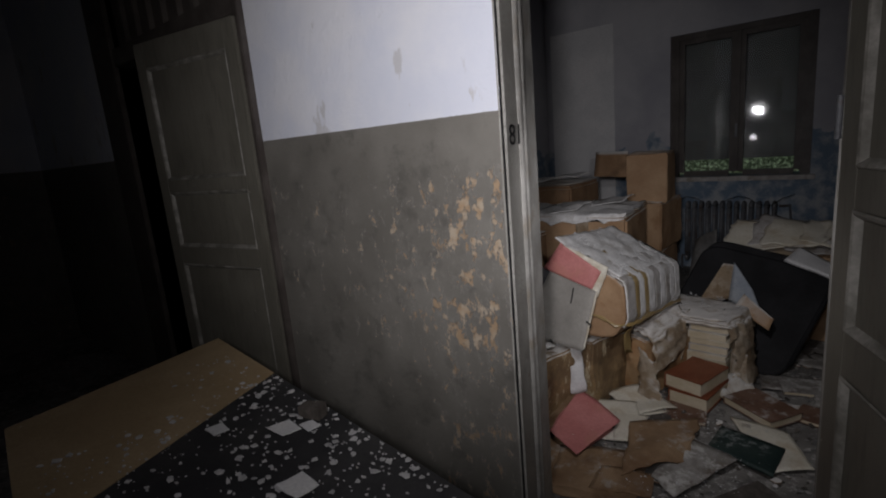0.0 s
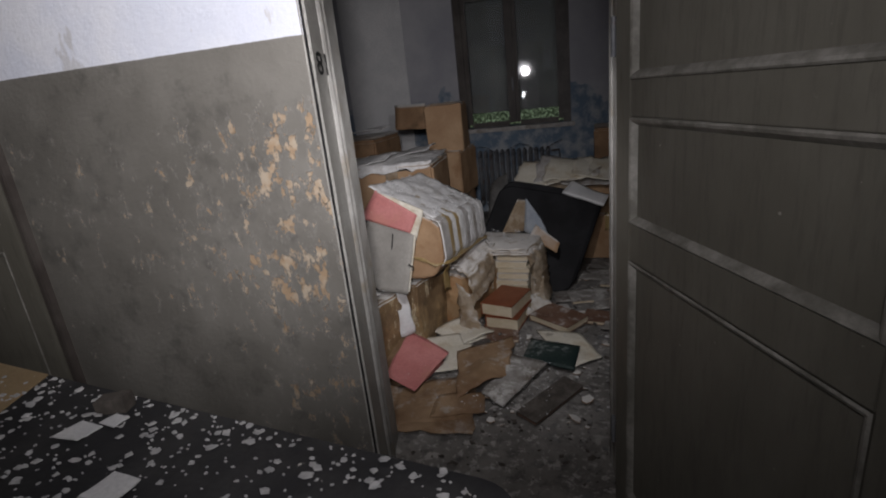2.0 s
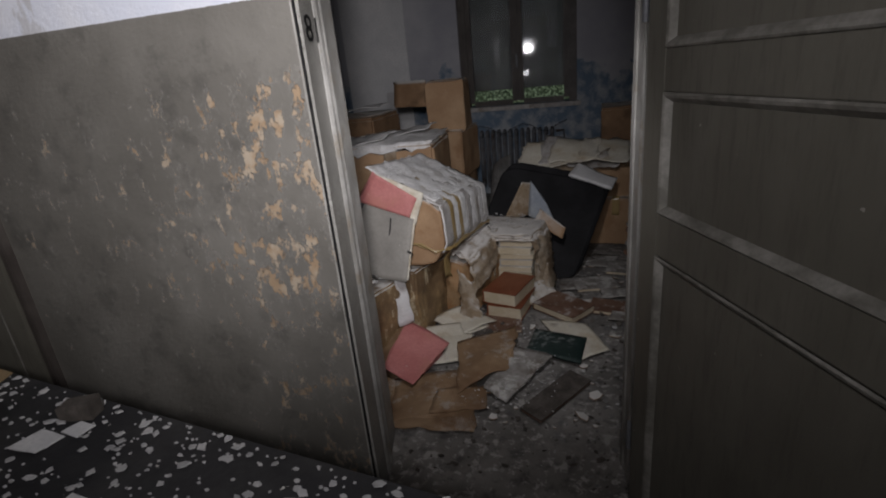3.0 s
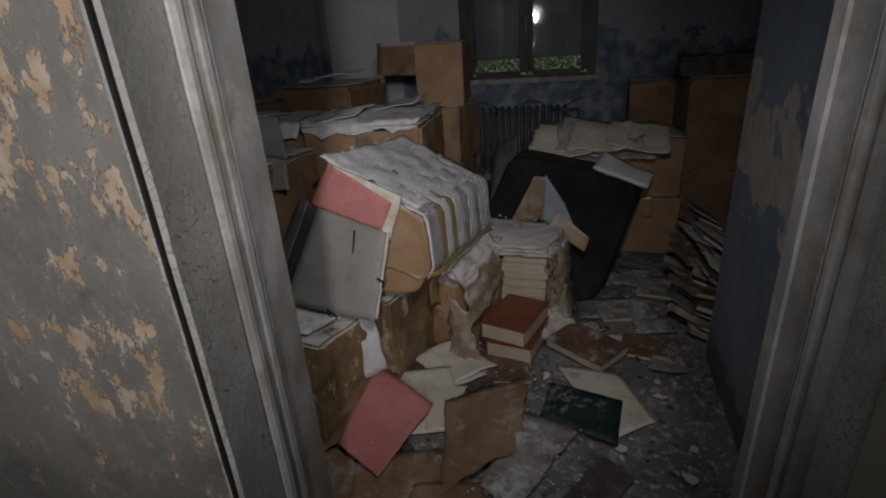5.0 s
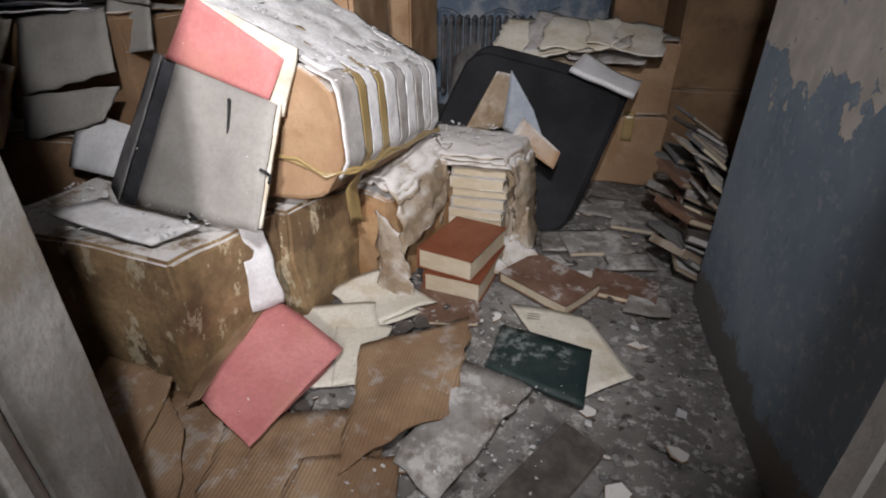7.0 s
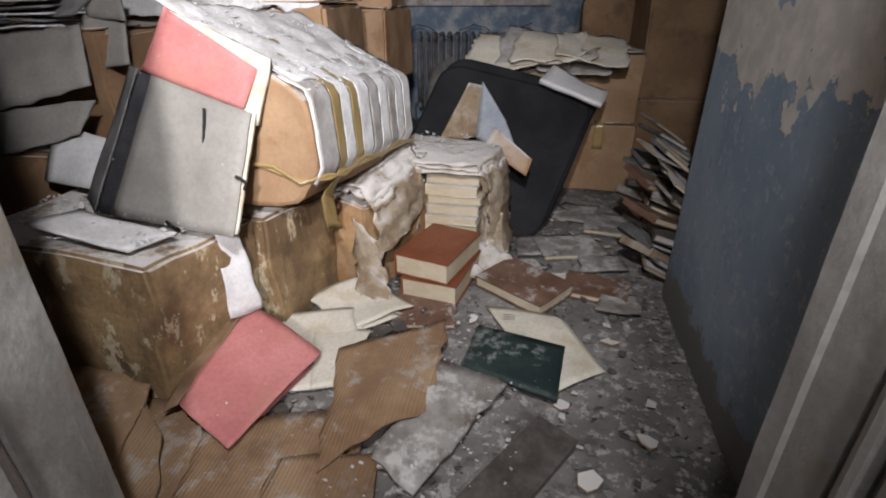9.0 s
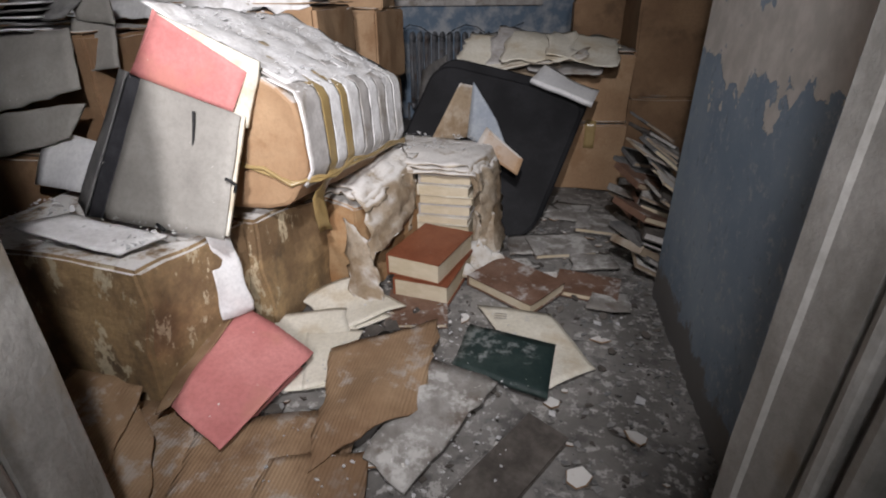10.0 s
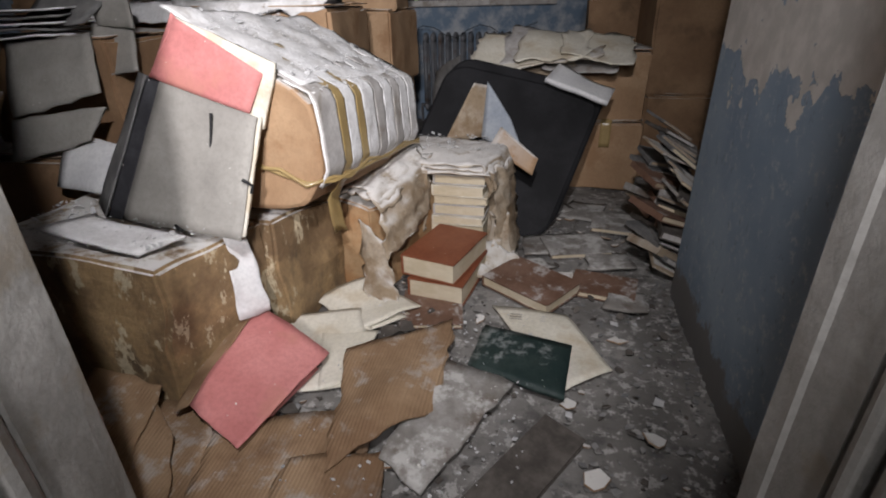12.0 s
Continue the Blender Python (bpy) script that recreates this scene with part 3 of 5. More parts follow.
def panel_door(name, label, width, height, m, rails, thick=0.038, knob=False):
    """A framed door leaf: stiles, rails at given heights, recessed panels with mitred mouldings on both faces."""
    top = thing(name, (0, 0, 0), label, "door")
    st = 0.072

    def bar(pname, lo, hi, mat, bevel=0.002):
        o = block(pname, lo, hi, mat, bevel)
        o.parent = top
        return o
    bar("stile", (0, -thick / 2, 0.01), (st, thick / 2, height), M_LEAF)
    bar("stile", (width - st, -thick / 2, 0.01), (width, thick / 2, height), M_LEAF)
    for z0, z1 in rails:
        bar("rail", (st, -thick / 2 + 0.0005, z0), (width - st, thick / 2 - 0.0005, z1), M_LEAF)
    for (a0, a1), (b0, b1) in zip(rails, rails[1:]):
        bar("panel", (st, -0.007, a1), (width - st, 0.007, b0), M_LEAF)
        for side in (-1, 1):
            ring_bm = bmesh.new()
            prof = [(0.0, 0.0185), (0.004, 0.0215), (0.010, 0.019), (0.016, 0.012), (0.020, 0.0072)]
            loops = []
            for q, dpt in prof:
                loops.append([ring_bm.verts.new((x, side * dpt, z)) for x, z in ((st + q, a1 + q), (width - st - q, a1 + q), (width - st - q, b0 - q), (st + q, b0 - q))])
            for l1, l2 in zip(loops, loops[1:]):
                for i in range(4):
                    ring_bm.faces.new([l1[i], l1[(i + 1) % 4], l2[(i + 1) % 4], l2[i]])
            mo = mesh_from("moulding", ring_bm, M_MOULD)
            mo.parent = top
    for z in (0.3, 1.42, height - 0.25):
        pin = rod("hinge", [(-0.008, -thick / 2 - 0.004, z), (-0.008, -thick / 2 - 0.004, z + 0.09)], 0.007, M_METAL)
        pin.parent = top
    top.matrix_world = m
    return top


panel_door("panelled_door", "olive grey panelled wooden door standing open into the corridor", 0.81, 2.05,
           pose(0.508, 1.753, 0.005, 0, 0, -66.5), [(0.01, 0.17), (0.92, 1.02), (1.28, 1.365), (1.94, 2.05)], 0.034)
panel_door("panelled_door", "dull olive panelled wooden door standing ajar", 0.74, 2.10,
           pose(-1.60, 1.665, 0.005, 0, 0, 190), [(0.01, 0.18), (0.98, 1.07), (1.36, 1.42), (1.98, 2.10)])
far_frame = thing("door_casing", (-2.0, WY0, 0), "dark wooden casing and overpanel of a side doorway", "door frame")
for a, b in ((LX0 - 0.30, LX0), (LX1, LX1 + 0.028)):
    block("upright", (a, WY0 - 0.03, 0), (b, WY1, 2.62), M_WOOD, 0.004, far_frame)
block("crossbar", (LX0, WY0 - 0.02, 2.12), (LX1, WY1, 2.22), M_WOOD, 0.004, far_frame)
block("overpanel", (LX0, WY0 + 0.03, 2.22), (LX1, WY0 + 0.06, 2.62), M_WOOD, 0.003, far_frame)
for i in range(7):
    block("slat", (LX0 + 0.15 + i * 0.17, WY0, 2.22), (LX0 + 0.19 + i * 0.17, WY0 + 0.03, 2.62), M_WOOD, 0.003, far_frame)

# ---- corridor table ----
E1, E2 = Vector((0.9896, -0.1437, 0)), Vector((-0.1437, -0.9896, 0))
CORNER = Vector((-1.75, 1.41, 0))
tab = thing("table", (-0.7, 1.0, 0), "long table with a black covering, littered with paint flakes", "table")


def on_table(u, w, z):
    return CORNER + E1 * u + E2 * w + Vector((0, 0, z))


def slab_part(name, outline, z0, z1, mat):
    bm = bmesh.new()
    low = [bm.verts.new(on_table(u, w, z0)) for u, w in outline]
    hi = [bm.verts.new(on_table(u, w, z1)) for u, w in outline]
    bm.faces.new(hi)
    bm.faces.new(low[::-1])
    for i in range(len(outline)):
        j = (i + 1) % len(outline)
        bm.faces.new([low[i], low[j], hi[j], hi[i]])
    return under(mesh_from(name, bm, mat), tab)


TL, TD, TR = 2.09, 0.78, 0.09
curve = [(TL - TR + TR * math.sin(a), TR - TR * math.cos(a)) for a in [math.pi / 2 * i / 6 for i in range(7)]]
slab_part("dark_top", [(0.6, 0)] + curve + [(TL, TD), (1.0, TD)], 0.655, 0.69, M_TABLE)
slab_part("beige_top", [(0, 0), (0.597, 0), (0.997, TD), (0.25, TD)], 0.655, 0.692, M_BEIGE)
slab_part("apron", [(0.08, 0.06), (TL - 0.1, 0.06), (TL - 0.1, 0.085), (0.08, 0.085)], 0.57, 0.655, M_WOOD)
for u, w in ((0.12, 0.08), (TL - 0.16, 0.08), (0.3, TD - 0.12), (TL - 0.16, TD - 0.12)):
    slab_part("leg", [(u, w), (u + 0.05, w), (u + 0.05, w + 0.05), (u, w + 0.05)], 0.0, 0.655, M_WOOD)


def table_spot(r):
    u = 0.62 + (TL - 0.7) * r.random()
    w = 0.01 + (TD - 0.05) * r.random() ** 1.4
    return on_table(u, w, 0.691)


crumbs("paint_flakes", "white paint flakes fallen on the table", "flakes", 900, table_spot, 0.0095, M_FLAKE, 3, 0.18)
crumbs("paint_flakes", "white paint flakes on the beige board", "flakes", 45, lambda r: on_table(0.25 + 0.4 * r.random(), 0.05 + 0.25 * r.random(), 0.693), 0.009, M_FLAKE, 5, 0.15)
for i, (u, w, q) in enumerate(((1.02, 0.16, 0.045), (1.30, 0.26, 0.05), (0.86, 0.30, 0.035), (1.07, 0.10, 0.03), (1.62, 0.3, 0.03))):
    c = on_table(u, w, 0.695)
    loose_sheet("paper_scrap", "torn white scrap of paper on the table", "paper", c + Vector((-q, -q * 0.6, 0)), c + Vector((q * 0.8, -q * 0.7, 0)), c + Vector((q, q * 0.6, 0)), c + Vector((-q * 0.7, q * 0.8, 0)), M_PAPERW, "scraps on the table", n=4, curl=0.006, seed=i, ragged=0.006)
blk = on_table(1.02, 0.06, 0.692)
tagged(hexa("wooden_offcut", [blk + Vector(p) for p in ((-0.04, -0.03, 0), (0.04, -0.01, 0), (0.03, 0.03, 0), (-0.05, 0.01, 0), (-0.04, -0.03, 0.035), (0.04, -0.01, 0.045), (0.03, 0.03, 0.045), (-0.05, 0.01, 0.035))], M_DIRT, 1, 0.002), "dark broken offcut lying on the table", "offcut")

# ---- window wall ----
win = thing("window_1", (-0.38, 6.08, 0.95), "dark wooden double casement window, roller shutter almost down", "window")
win["kind"] = "structure"
for a, b in ((-0.98, -0.90), (0.14, 0.22)):
    block("frame", (a, 6.05, 0.95), (b, 6.12, 2.35), M_WOOD, 0.004, win)
for a, b in ((-0.90, -0.85), (-0.44, -0.40), (-0.36, -0.32), (0.09, 0.14)):
    block("casement_stile", (a, 6.06, 0.99), (b, 6.10, 2.30), M_WOOD, 0.004, win)
block("meeting_bar", (-0.40, 6.04, 0.99), (-0.36, 6.11, 2.30), M_WOOD, 0.004, win)
for a, b in ((-0.85, -0.44), (-0.32, 0.09)):
    block("casement_rail", (a, 6.062, 0.95), (b, 6.098, 1.005), M_WOOD, 0.003, win)
    block("casement_rail", (a, 6.062, 2.25), (b, 6.098, 2.30), M_WOOD, 0.003, win)
    pane = block("pane", (a, 6.078, 1.005), (b, 6.082, 2.25), M_GLASS, 0, win)
    for v in pane.data.vertices:
        v.co.y += 0.116 * (v.co.x - (a + b) / 2)
    pane.visible_shadow = False
block("frame", (-0.90, 6.05, 2.30), (0.14, 6.12, 2.35), M_WOOD, 0.004, win)
block("sill", (-1.02, 5.97, 0.905), (0.26, 6.06, 0.948), M_BAND, 0.006, win)
block("handle", (-0.39, 6.02, 1.32), (-0.37, 6.04, 1.45), M_METAL, 0.004, win)
shut = thing("roller_shutter", (-0.38, 6.2, 1.1), "dark roller shutter lowered to a narrow gap", "shutter")
for i in range(26):
    z = 1.105 + i * 0.048
    block("slat", (-0.97, 6.20, z), (0.21, 6.214, z + 0.0485), M_SHUT, 0.004, shut)
structure(block("backdrop", (-3, 8.0, -0.5), (3, 8.02, 3.0), M_GLOW), "sunlit green foliage outside the window")

rad = thing("radiator", (-0.4, 5.93, 0.1), "dull grey cast iron column radiator under the window", "radiator")


def column(x):
    bm = bmesh.new()
    for dy in (-0.045, 0.045):
        r = bmesh.ops.create_cone(bm, cap_ends=True, segments=10, radius1=0.018, radius2=0.018, depth=0.50)
        bmesh.ops.translate(bm, verts=r["verts"], vec=(x, 5.92 + dy, 0.40))
    for z in (0.14, 0.675):
        r = bmesh.ops.create_uvsphere(bm, u_segments=10, v_segments=6, radius=1)
        for v in r["verts"]:
            v.co = Vector((x + v.co.x * 0.024, 5.92 + v.co.y * 0.075, z + v.co.z * 0.045))
    return under(mesh_from("column", bm, M_METAL, smooth=True), rad)


for i in range(13):
    column(-0.77 + i * 0.062)
rod("pipe", [(-0.83, 5.95, 0.0), (-0.83, 5.95, 0.14), (-0.75, 5.92, 0.14)], 0.012, M_METAL, rad)
rod("pipe", [(0.01, 5.92, 0.67), (0.09, 5.95, 0.67), (0.11, 5.96, 0.4), (0.11, 5.96, 0.0)], 0.012, M_METAL, rad)
r = random.Random(4)
wire = [(-0.86 + i * 0.09, 5.84 - 0.02 * r.random(), 0.72 + 0.05 * math.sin(i * 1.3) + 0.02 * r.random()) for i in range(12)]
tagged(rod("wire", wire, 0.003, M_INK), "thin dark wire slung over the radiator", "wire")

# ---- cartons ----


def carton(name, label, bottom, top, mat, tape=None, seed=0.0, group="stacked cartons", rough=0.008, cuts=6, flaps=True):
    """A cardboard carton with crushed sides, two closed top flaps with a gap, and tape over the seam."""
    base = Vector(bottom[0])
    ob = thing(name, base, label, "carton", group)
    hexa("body", [*bottom, *top], mat, cuts, rough, 0.006, ob, seed)
    t = [Vector(p) for p in top]
    lift = Vector((0, 0, 0.005))
    if flaps:
        mid0, mid1 = t[0].lerp(t[3], 0.49), t[1].lerp(t[2], 0.49)
        mid2, mid3 = t[0].lerp(t[3], 0.51), t[1].lerp(t[2], 0.51)
        sheet("flap", t[0] + lift, t[1] + lift, mid1 + lift, mid0 + lift, mat, 0.004, 0.012, 8, ob, seed + 2)
        sheet("flap", mid2 + lift, mid3 + lift, t[2] + lift, t[3] + lift, mat, 0.004, 0.012, 8, ob, seed + 5)
    if tape:
        k = Vector((0, 0, 0.012))
        a, b = t[0].lerp(t[1], 0.46), t[0].lerp(t[1], 0.60)
        c, d = t[3].lerp(t[2], 0.60), t[3].lerp(t[2], 0.46)
        sheet("tape", a + k, b + k, c + k, d + k, tape, 0.0015, 0.010, 8, ob, seed + 1)
        bb = [Vector(p) for p in bottom]
        out = (a - d).normalized() * 0.010
        sheet("tape", a + out + k, b + out + k, b.lerp(bb[0].lerp(bb[1], 0.6), 0.35) + out, a.lerp(bb[0].lerp(bb[1], 0.46), 0.35) + out, tape, 0.0015, 0.003, 5, ob, seed + 3)
    return ob


def upright(name, label, x0, y0, x1, y1, z0, z1, turn, mat, tape=None, seed=0.0, **k):
    return carton(name, label, ring(x0, y0, x1, y1, z0, turn), ring(x0, y0, x1, y1, z1, turn), mat, tape, seed, **k)


# low water-stained cartons by the doorway
carton("stained_carton", "water-stained sagging brown cardboard carton on the floor", [(-1.16, 2.44, 0), (-0.64, 2.43, 0), (-0.55, 2.76, 0), (-1.12, 2.84, 0)], [(-1.17, 2.46, 0.43), (-0.60, 2.45, 0.405), (-0.53, 2.76, 0.40), (-1.15, 2.84, 0.43)], M_WET, None, 1.0, rough=0.016, cuts=8, flaps=False)
carton("stained_carton", "rust-stained cardboard carton under a tilted carton", [(-0.86, 2.79, 0), (-0.50, 2.78, 0), (-0.44, 3.10, 0), (-0.86, 3.20, 0)], [(-0.86, 2.79, 0.40), (-0.50, 2.77, 0.40), (-0.43, 3.10, 0.36), (-0.86, 3.20, 0.40)], M_WET, None, 4.0, rough=0.016, cuts=8, flaps=False)
carton("stained_carton", "stained carton filling the back of the heap", [(-1.30, 2.92, 0), (-0.90, 2.90, 0), (-0.90, 3.3, 0), (-1.30, 3.3, 0)], [(-1.30, 2.92, 0.42), (-0.90, 2.90, 0.42), (-0.90, 3.3, 0.42), (-1.30, 3.3, 0.42)], M_CARD2, None, 6.0)

# big tilted carton with banded wrapping
big = thing("tilted_carton", (-0.5, 2.8, 0.42), "large brown carton lying tilted, dust-caked, with striped paper bands", "carton")
front = [(-0.70, 0.93), (-0.335, 0.735), (-0.325, 0.545), (-0.40, 0.428), (-0.86, 0.45)]
LEAN_X, YF, YB = 0.075, 2.785, 3.44


def along(p, f, grow=0.0):
    cx, cz = -0.52, 0.65
    x, z = cx + (p[0] - cx) * (1 + grow), cz + (p[1] - cz) * (1 + grow)
    return Vector((x + LEAN_X * f, YF + (YB - YF) * f + 0.02 * (p[0] + 0.5), z - 0.045 * f))


bm = bmesh.new()
loops = []
outline = []
soft = front
for _ in range(2):
    soft = [(a[0] + (b[0] - a[0]) * k, a[1] + (b[1] - a[1]) * k) for a, b in zip(soft, soft[1:] + soft[:1]) for k in (0.14, 0.86)]
for i in range(len(soft)):
    p, q = soft[i], soft[(i + 1) % len(soft)]
    outline += [(p[0] + (q[0] - p[0]) * k / 2, p[1] + (q[1] - p[1]) * k / 2) for k in range(2)]
for j in range(-2, 13):
    f, shrink = (max(j, 0) / 12, 0.0) if j >= 0 else ((-0.005, -0.012) if j == -1 else (-0.012, -0.045))
    loops.append([bm.verts.new(wobble(along(p, f, shrink), 0.010, 6, 2.0)) for p in outline])
for l1, l2 in zip(loops, loops[1:]):
    for i in range(len(outline)):
        k = (i + 1) % len(outline)
        bm.faces.new([l1[i], l1[k], l2[k], l2[i]])
bm.faces.new(loops[0])
bm.faces.new(loops[-1])
under(mesh_from("body", bm, M_CARD), big)
TLp, TRp, Rp, BRp = front[0], front[1], front[2], front[3]
edge = lambda p, q, k: (p[0] + (q[0] - p[0]) * k, p[1] + (q[1] - p[1]) * k)
sheet("top_cover", along(edge(TLp, TRp, -0.02), 0.02, 0.03), along(edge(TLp, TRp, 0.90), 0.02, 0.022), along(edge(TLp, TRp, 0.90), 1.01, 0.022), along(edge(TLp, TRp, 0.0), 1.0, 0.03), M_WHITE, 0.006, 0.012, 22, big, 3.0, 0.008, 14)
UNDER = edge(Rp, BRp, 0.35)


def wrap_band(pname, f0, f1, mat, grow, start, seed, crumple=0.004):
    """Paper bent over the carton's upper edge, down its side and a little under it."""
    line = [edge(TLp, TRp, start), edge(TLp, TRp, 0.5 + start / 2), edge(TLp, TRp, 0.97), edge(TRp, Rp, 0.10), edge(TRp, Rp, 0.5), edge(TRp, Rp, 0.97), UNDER]
    return drape(pname, [[along(p, f0 + (f1 - f0) * k, grow) for k in (0, 0.5, 1)] for p in line], mat, big, seed, crumple, 0.004, 4, 0.003, 2, 14)


wrap_band("paper_wrap", -0.005, 1.01, M_WHITE, 0.030, 0.80, 1.0, 0.005)
for i, (f0, f1, mat) in enumerate(((0.0, 0.15, M_BAND), (0.145, 0.21, M_TAPE), (0.215, 0.31, M_WHITE), (0.315, 0.375, M_TAPE), (0.38, 0.50, M_WHITE), (0.505, 0.60, M_BAND), (0.605, 0.71, M_WHITE), (0.715, 0.80, M_BAND), (0.805, 0.91, M_WHITE), (0.915, 1.02, M_WHITE))):
    wrap_band("paper_band", f0, f1, mat, 0.048 + 0.004 * (i % 2), 0.42 + 0.13 * (i % 3), i * 1.7, 0.003)
for k in (0, 1):
    dz = Vector((0, 0, 0.011 * k))
    cord = [along(p, -0.02 - 0.01 * k, 0.0) + dz * s for p, s in (((-0.60, 0.605), 2.0), ((-0.52, 0.565), -1), ((-0.44, 0.535), 1.5), ((-0.37, 0.512), -0.5))]
    cord += [along(Rp, f, 0.085) + dz * s - Vector((0, 0, 0.02)) for f, s in ((0.02, 1), (0.15, -1), (0.35, 1.4), (0.55, -0.6), (0.78, 1.2), (1.0, -1))]
    rod("cord", cord, 0.0055, M_TAPE, big)
drape("torn_tape", [[along(edge(Rp, BRp, 0.1), f, 0.09) for f in (0.12, 0.17, 0.2)], [along(edge(Rp, BRp, 0.8), f, 0.08) for f in (0.12, 0.17, 0.2)], [(-0.385, 2.93, 0.30), (-0.37, 2.95, 0.30), (-0.36, 2.97, 0.29)]], M_TAPE, big, 4, 0.008, 0.006)

# pink folder and its pages against the front of the tilted carton
fp = lambda x, z, y: Vector((x, y, z))
loose_sheet("paper_bundle", "cream pages poking out of a pink folder", "paper", fp(-0.66, 0.93, 2.762), fp(-0.405, 0.815, 2.762), fp(-0.455, 0.665, 2.735), fp(-0.72, 0.75, 2.735), M_PAPER, thick=0.014, curl=0.006, ragged=0.006, n=10)
fold = thing("pink_folder", (-0.6, 2.75, 0.8), "faded pink card folder leaning on the tilted carton", "folder")
sheet("front_cover", fp(-0.645, 0.925, 2.752), fp(-0.437, 0.795, 2.752), fp(-0.477, 0.705, 2.728), fp(-0.735, 0.79, 2.728), M_PINK, 0.002, 0.006, 10, fold, 2)
sheet("side_flap", fp(-0.655, 0.935, 2.756), fp(-0.643, 0.925, 2.751), fp(-0.735, 0.79, 2.727), fp(-0.775, 0.775, 2.77), M_PINK, 0.002, 0.004, 6, fold, 5)

# grey portfolio with a black spine
port = thing("portfolio", (-0.7, 2.62, 0.42), "large grey cardboard portfolio with black spine, leaning on cartons", "portfolio")
q = {"tl": Vector((-0.735, 2.735, 0.79)), "tr": Vector((-0.455, 2.72, 0.697)), "br": Vector((-0.475, 2.585, 0.425)), "bl": Vector((-0.90, 2.645, 0.436))}
back = Vector((-0.01, 0.030, 0.004))
ptop, pbot = q["tl"].lerp(q["tr"], 0.0), q["bl"]
sheet("page_block", q["tl"] + back * 0.35 + Vector((0.0, 0, -0.006)), q["tr"] + back * 0.35 + Vector((0.008, 0, -0.004)), q["br"] + back * 0.35 + Vector((0.008, 0, 0.004)), q["bl"] + back * 0.35, M_PAPER, 0.012, 0.003, 10, port, 1, 0.004)
sheet("front_board", q["tl"].lerp(q["tr"], 0.09), q["tr"], q["br"], q["bl"].lerp(q["br"], 0.09), M_GREY, 0.004, 0.004, 12, port, 3, 0.003)
sheet("spine", q["tl"] + Vector((-0.01, 0, 0.003)), q["tl"].lerp(q["tr"], 0.095), q["bl"].lerp(q["br"], 0.095), q["bl"] + Vector((-0.01, 0, 0)), M_SPINE, 0.005, 0.003, 8, port, 4)
sheet("side_board", q["tl"] + Vector((-0.07, 0.055, 0.0)), q["tl"] + Vector((-0.01, 0, 0.003)), q["bl"] + Vector((-0.01, 0, 0)), q["bl"] + Vector((-0.085, 0.06, 0.012)), M_GREYD, 0.004, 0.004, 8, port, 5, 0.003)
sheet("back_board", q["tl"] + back + Vector((-0.075, 0.03, 0.0)), q["tr"] + back + Vector((-0.01, 0, 0)), q["br"] + back + Vector((-0.01, 0, 0)), q["bl"] + back + Vector((-0.08, 0.03, 0.008)), M_GREYD, 0.004, 0.004, 8, port, 6)
n_out = Vector((0.02, -0.09, 0.035)).normalized() * 0.012
c0 = q["tl"].lerp(q["tr"], 0.62).lerp(q["bl"].lerp(q["br"], 0.62), 0.09) + n_out
rod("ribbon", [c0, c0 + Vector((-0.004, -0.004, -0.03)), c0 + Vector((-0.012, -0.014, -0.085))], 0.0035, M_INK, port)
c1 = q["tr"].lerp(q["br"], 0.52) + n_out
rod("ribbon", [c1 + Vector((-0.01, 0, 0.004)), c1, c1 + Vector((0.012, 0.004, -0.012)), c1 + Vector((0.006, 0.002, -0.03))], 0.004, M_INK, port)
c2 = q["bl"].lerp(q["br"], 0.6) + n_out
rod("ribbon", [c2, c2 + Vector((-0.008, -0.01, 0.02)), c2 + Vector((0.006, -0.012, 0.006))], 0.004, M_INK, port)
loose_sheet("dusty_board", "dust-caked board lying on the low carton", "board", (-0.98, 2.50, 0.452), (-0.66, 2.46, 0.425), (-0.62, 2.57, 0.425), (-0.93, 2.62, 0.445), M_WHITE, thick=0.006, curl=0.008, ragged=0.008, seed=4)
loose_sheet("white_paper_sheet", "crumpled white sheet hanging between the cartons", "paper", (-0.56, 2.64, 0.42), (-0.525, 2.68, 0.415), (-0.495, 2.69, 0.15), (-0.55, 2.61, 0.165), M_PAPERW, curl=0.022, n=14, scale=13, ragged=0.01, seed=2)
loose_sheet("white_paper_sheet", "curled white sheet tucked behind the portfolio", "paper", (-1.22, 2.80, 0.455), (-0.95, 2.74, 0.455), (-0.95, 2.86, 0.56), (-1.20, 2.90, 0.60), M_PAPERW, curl=0.02, n=8, seed=7)

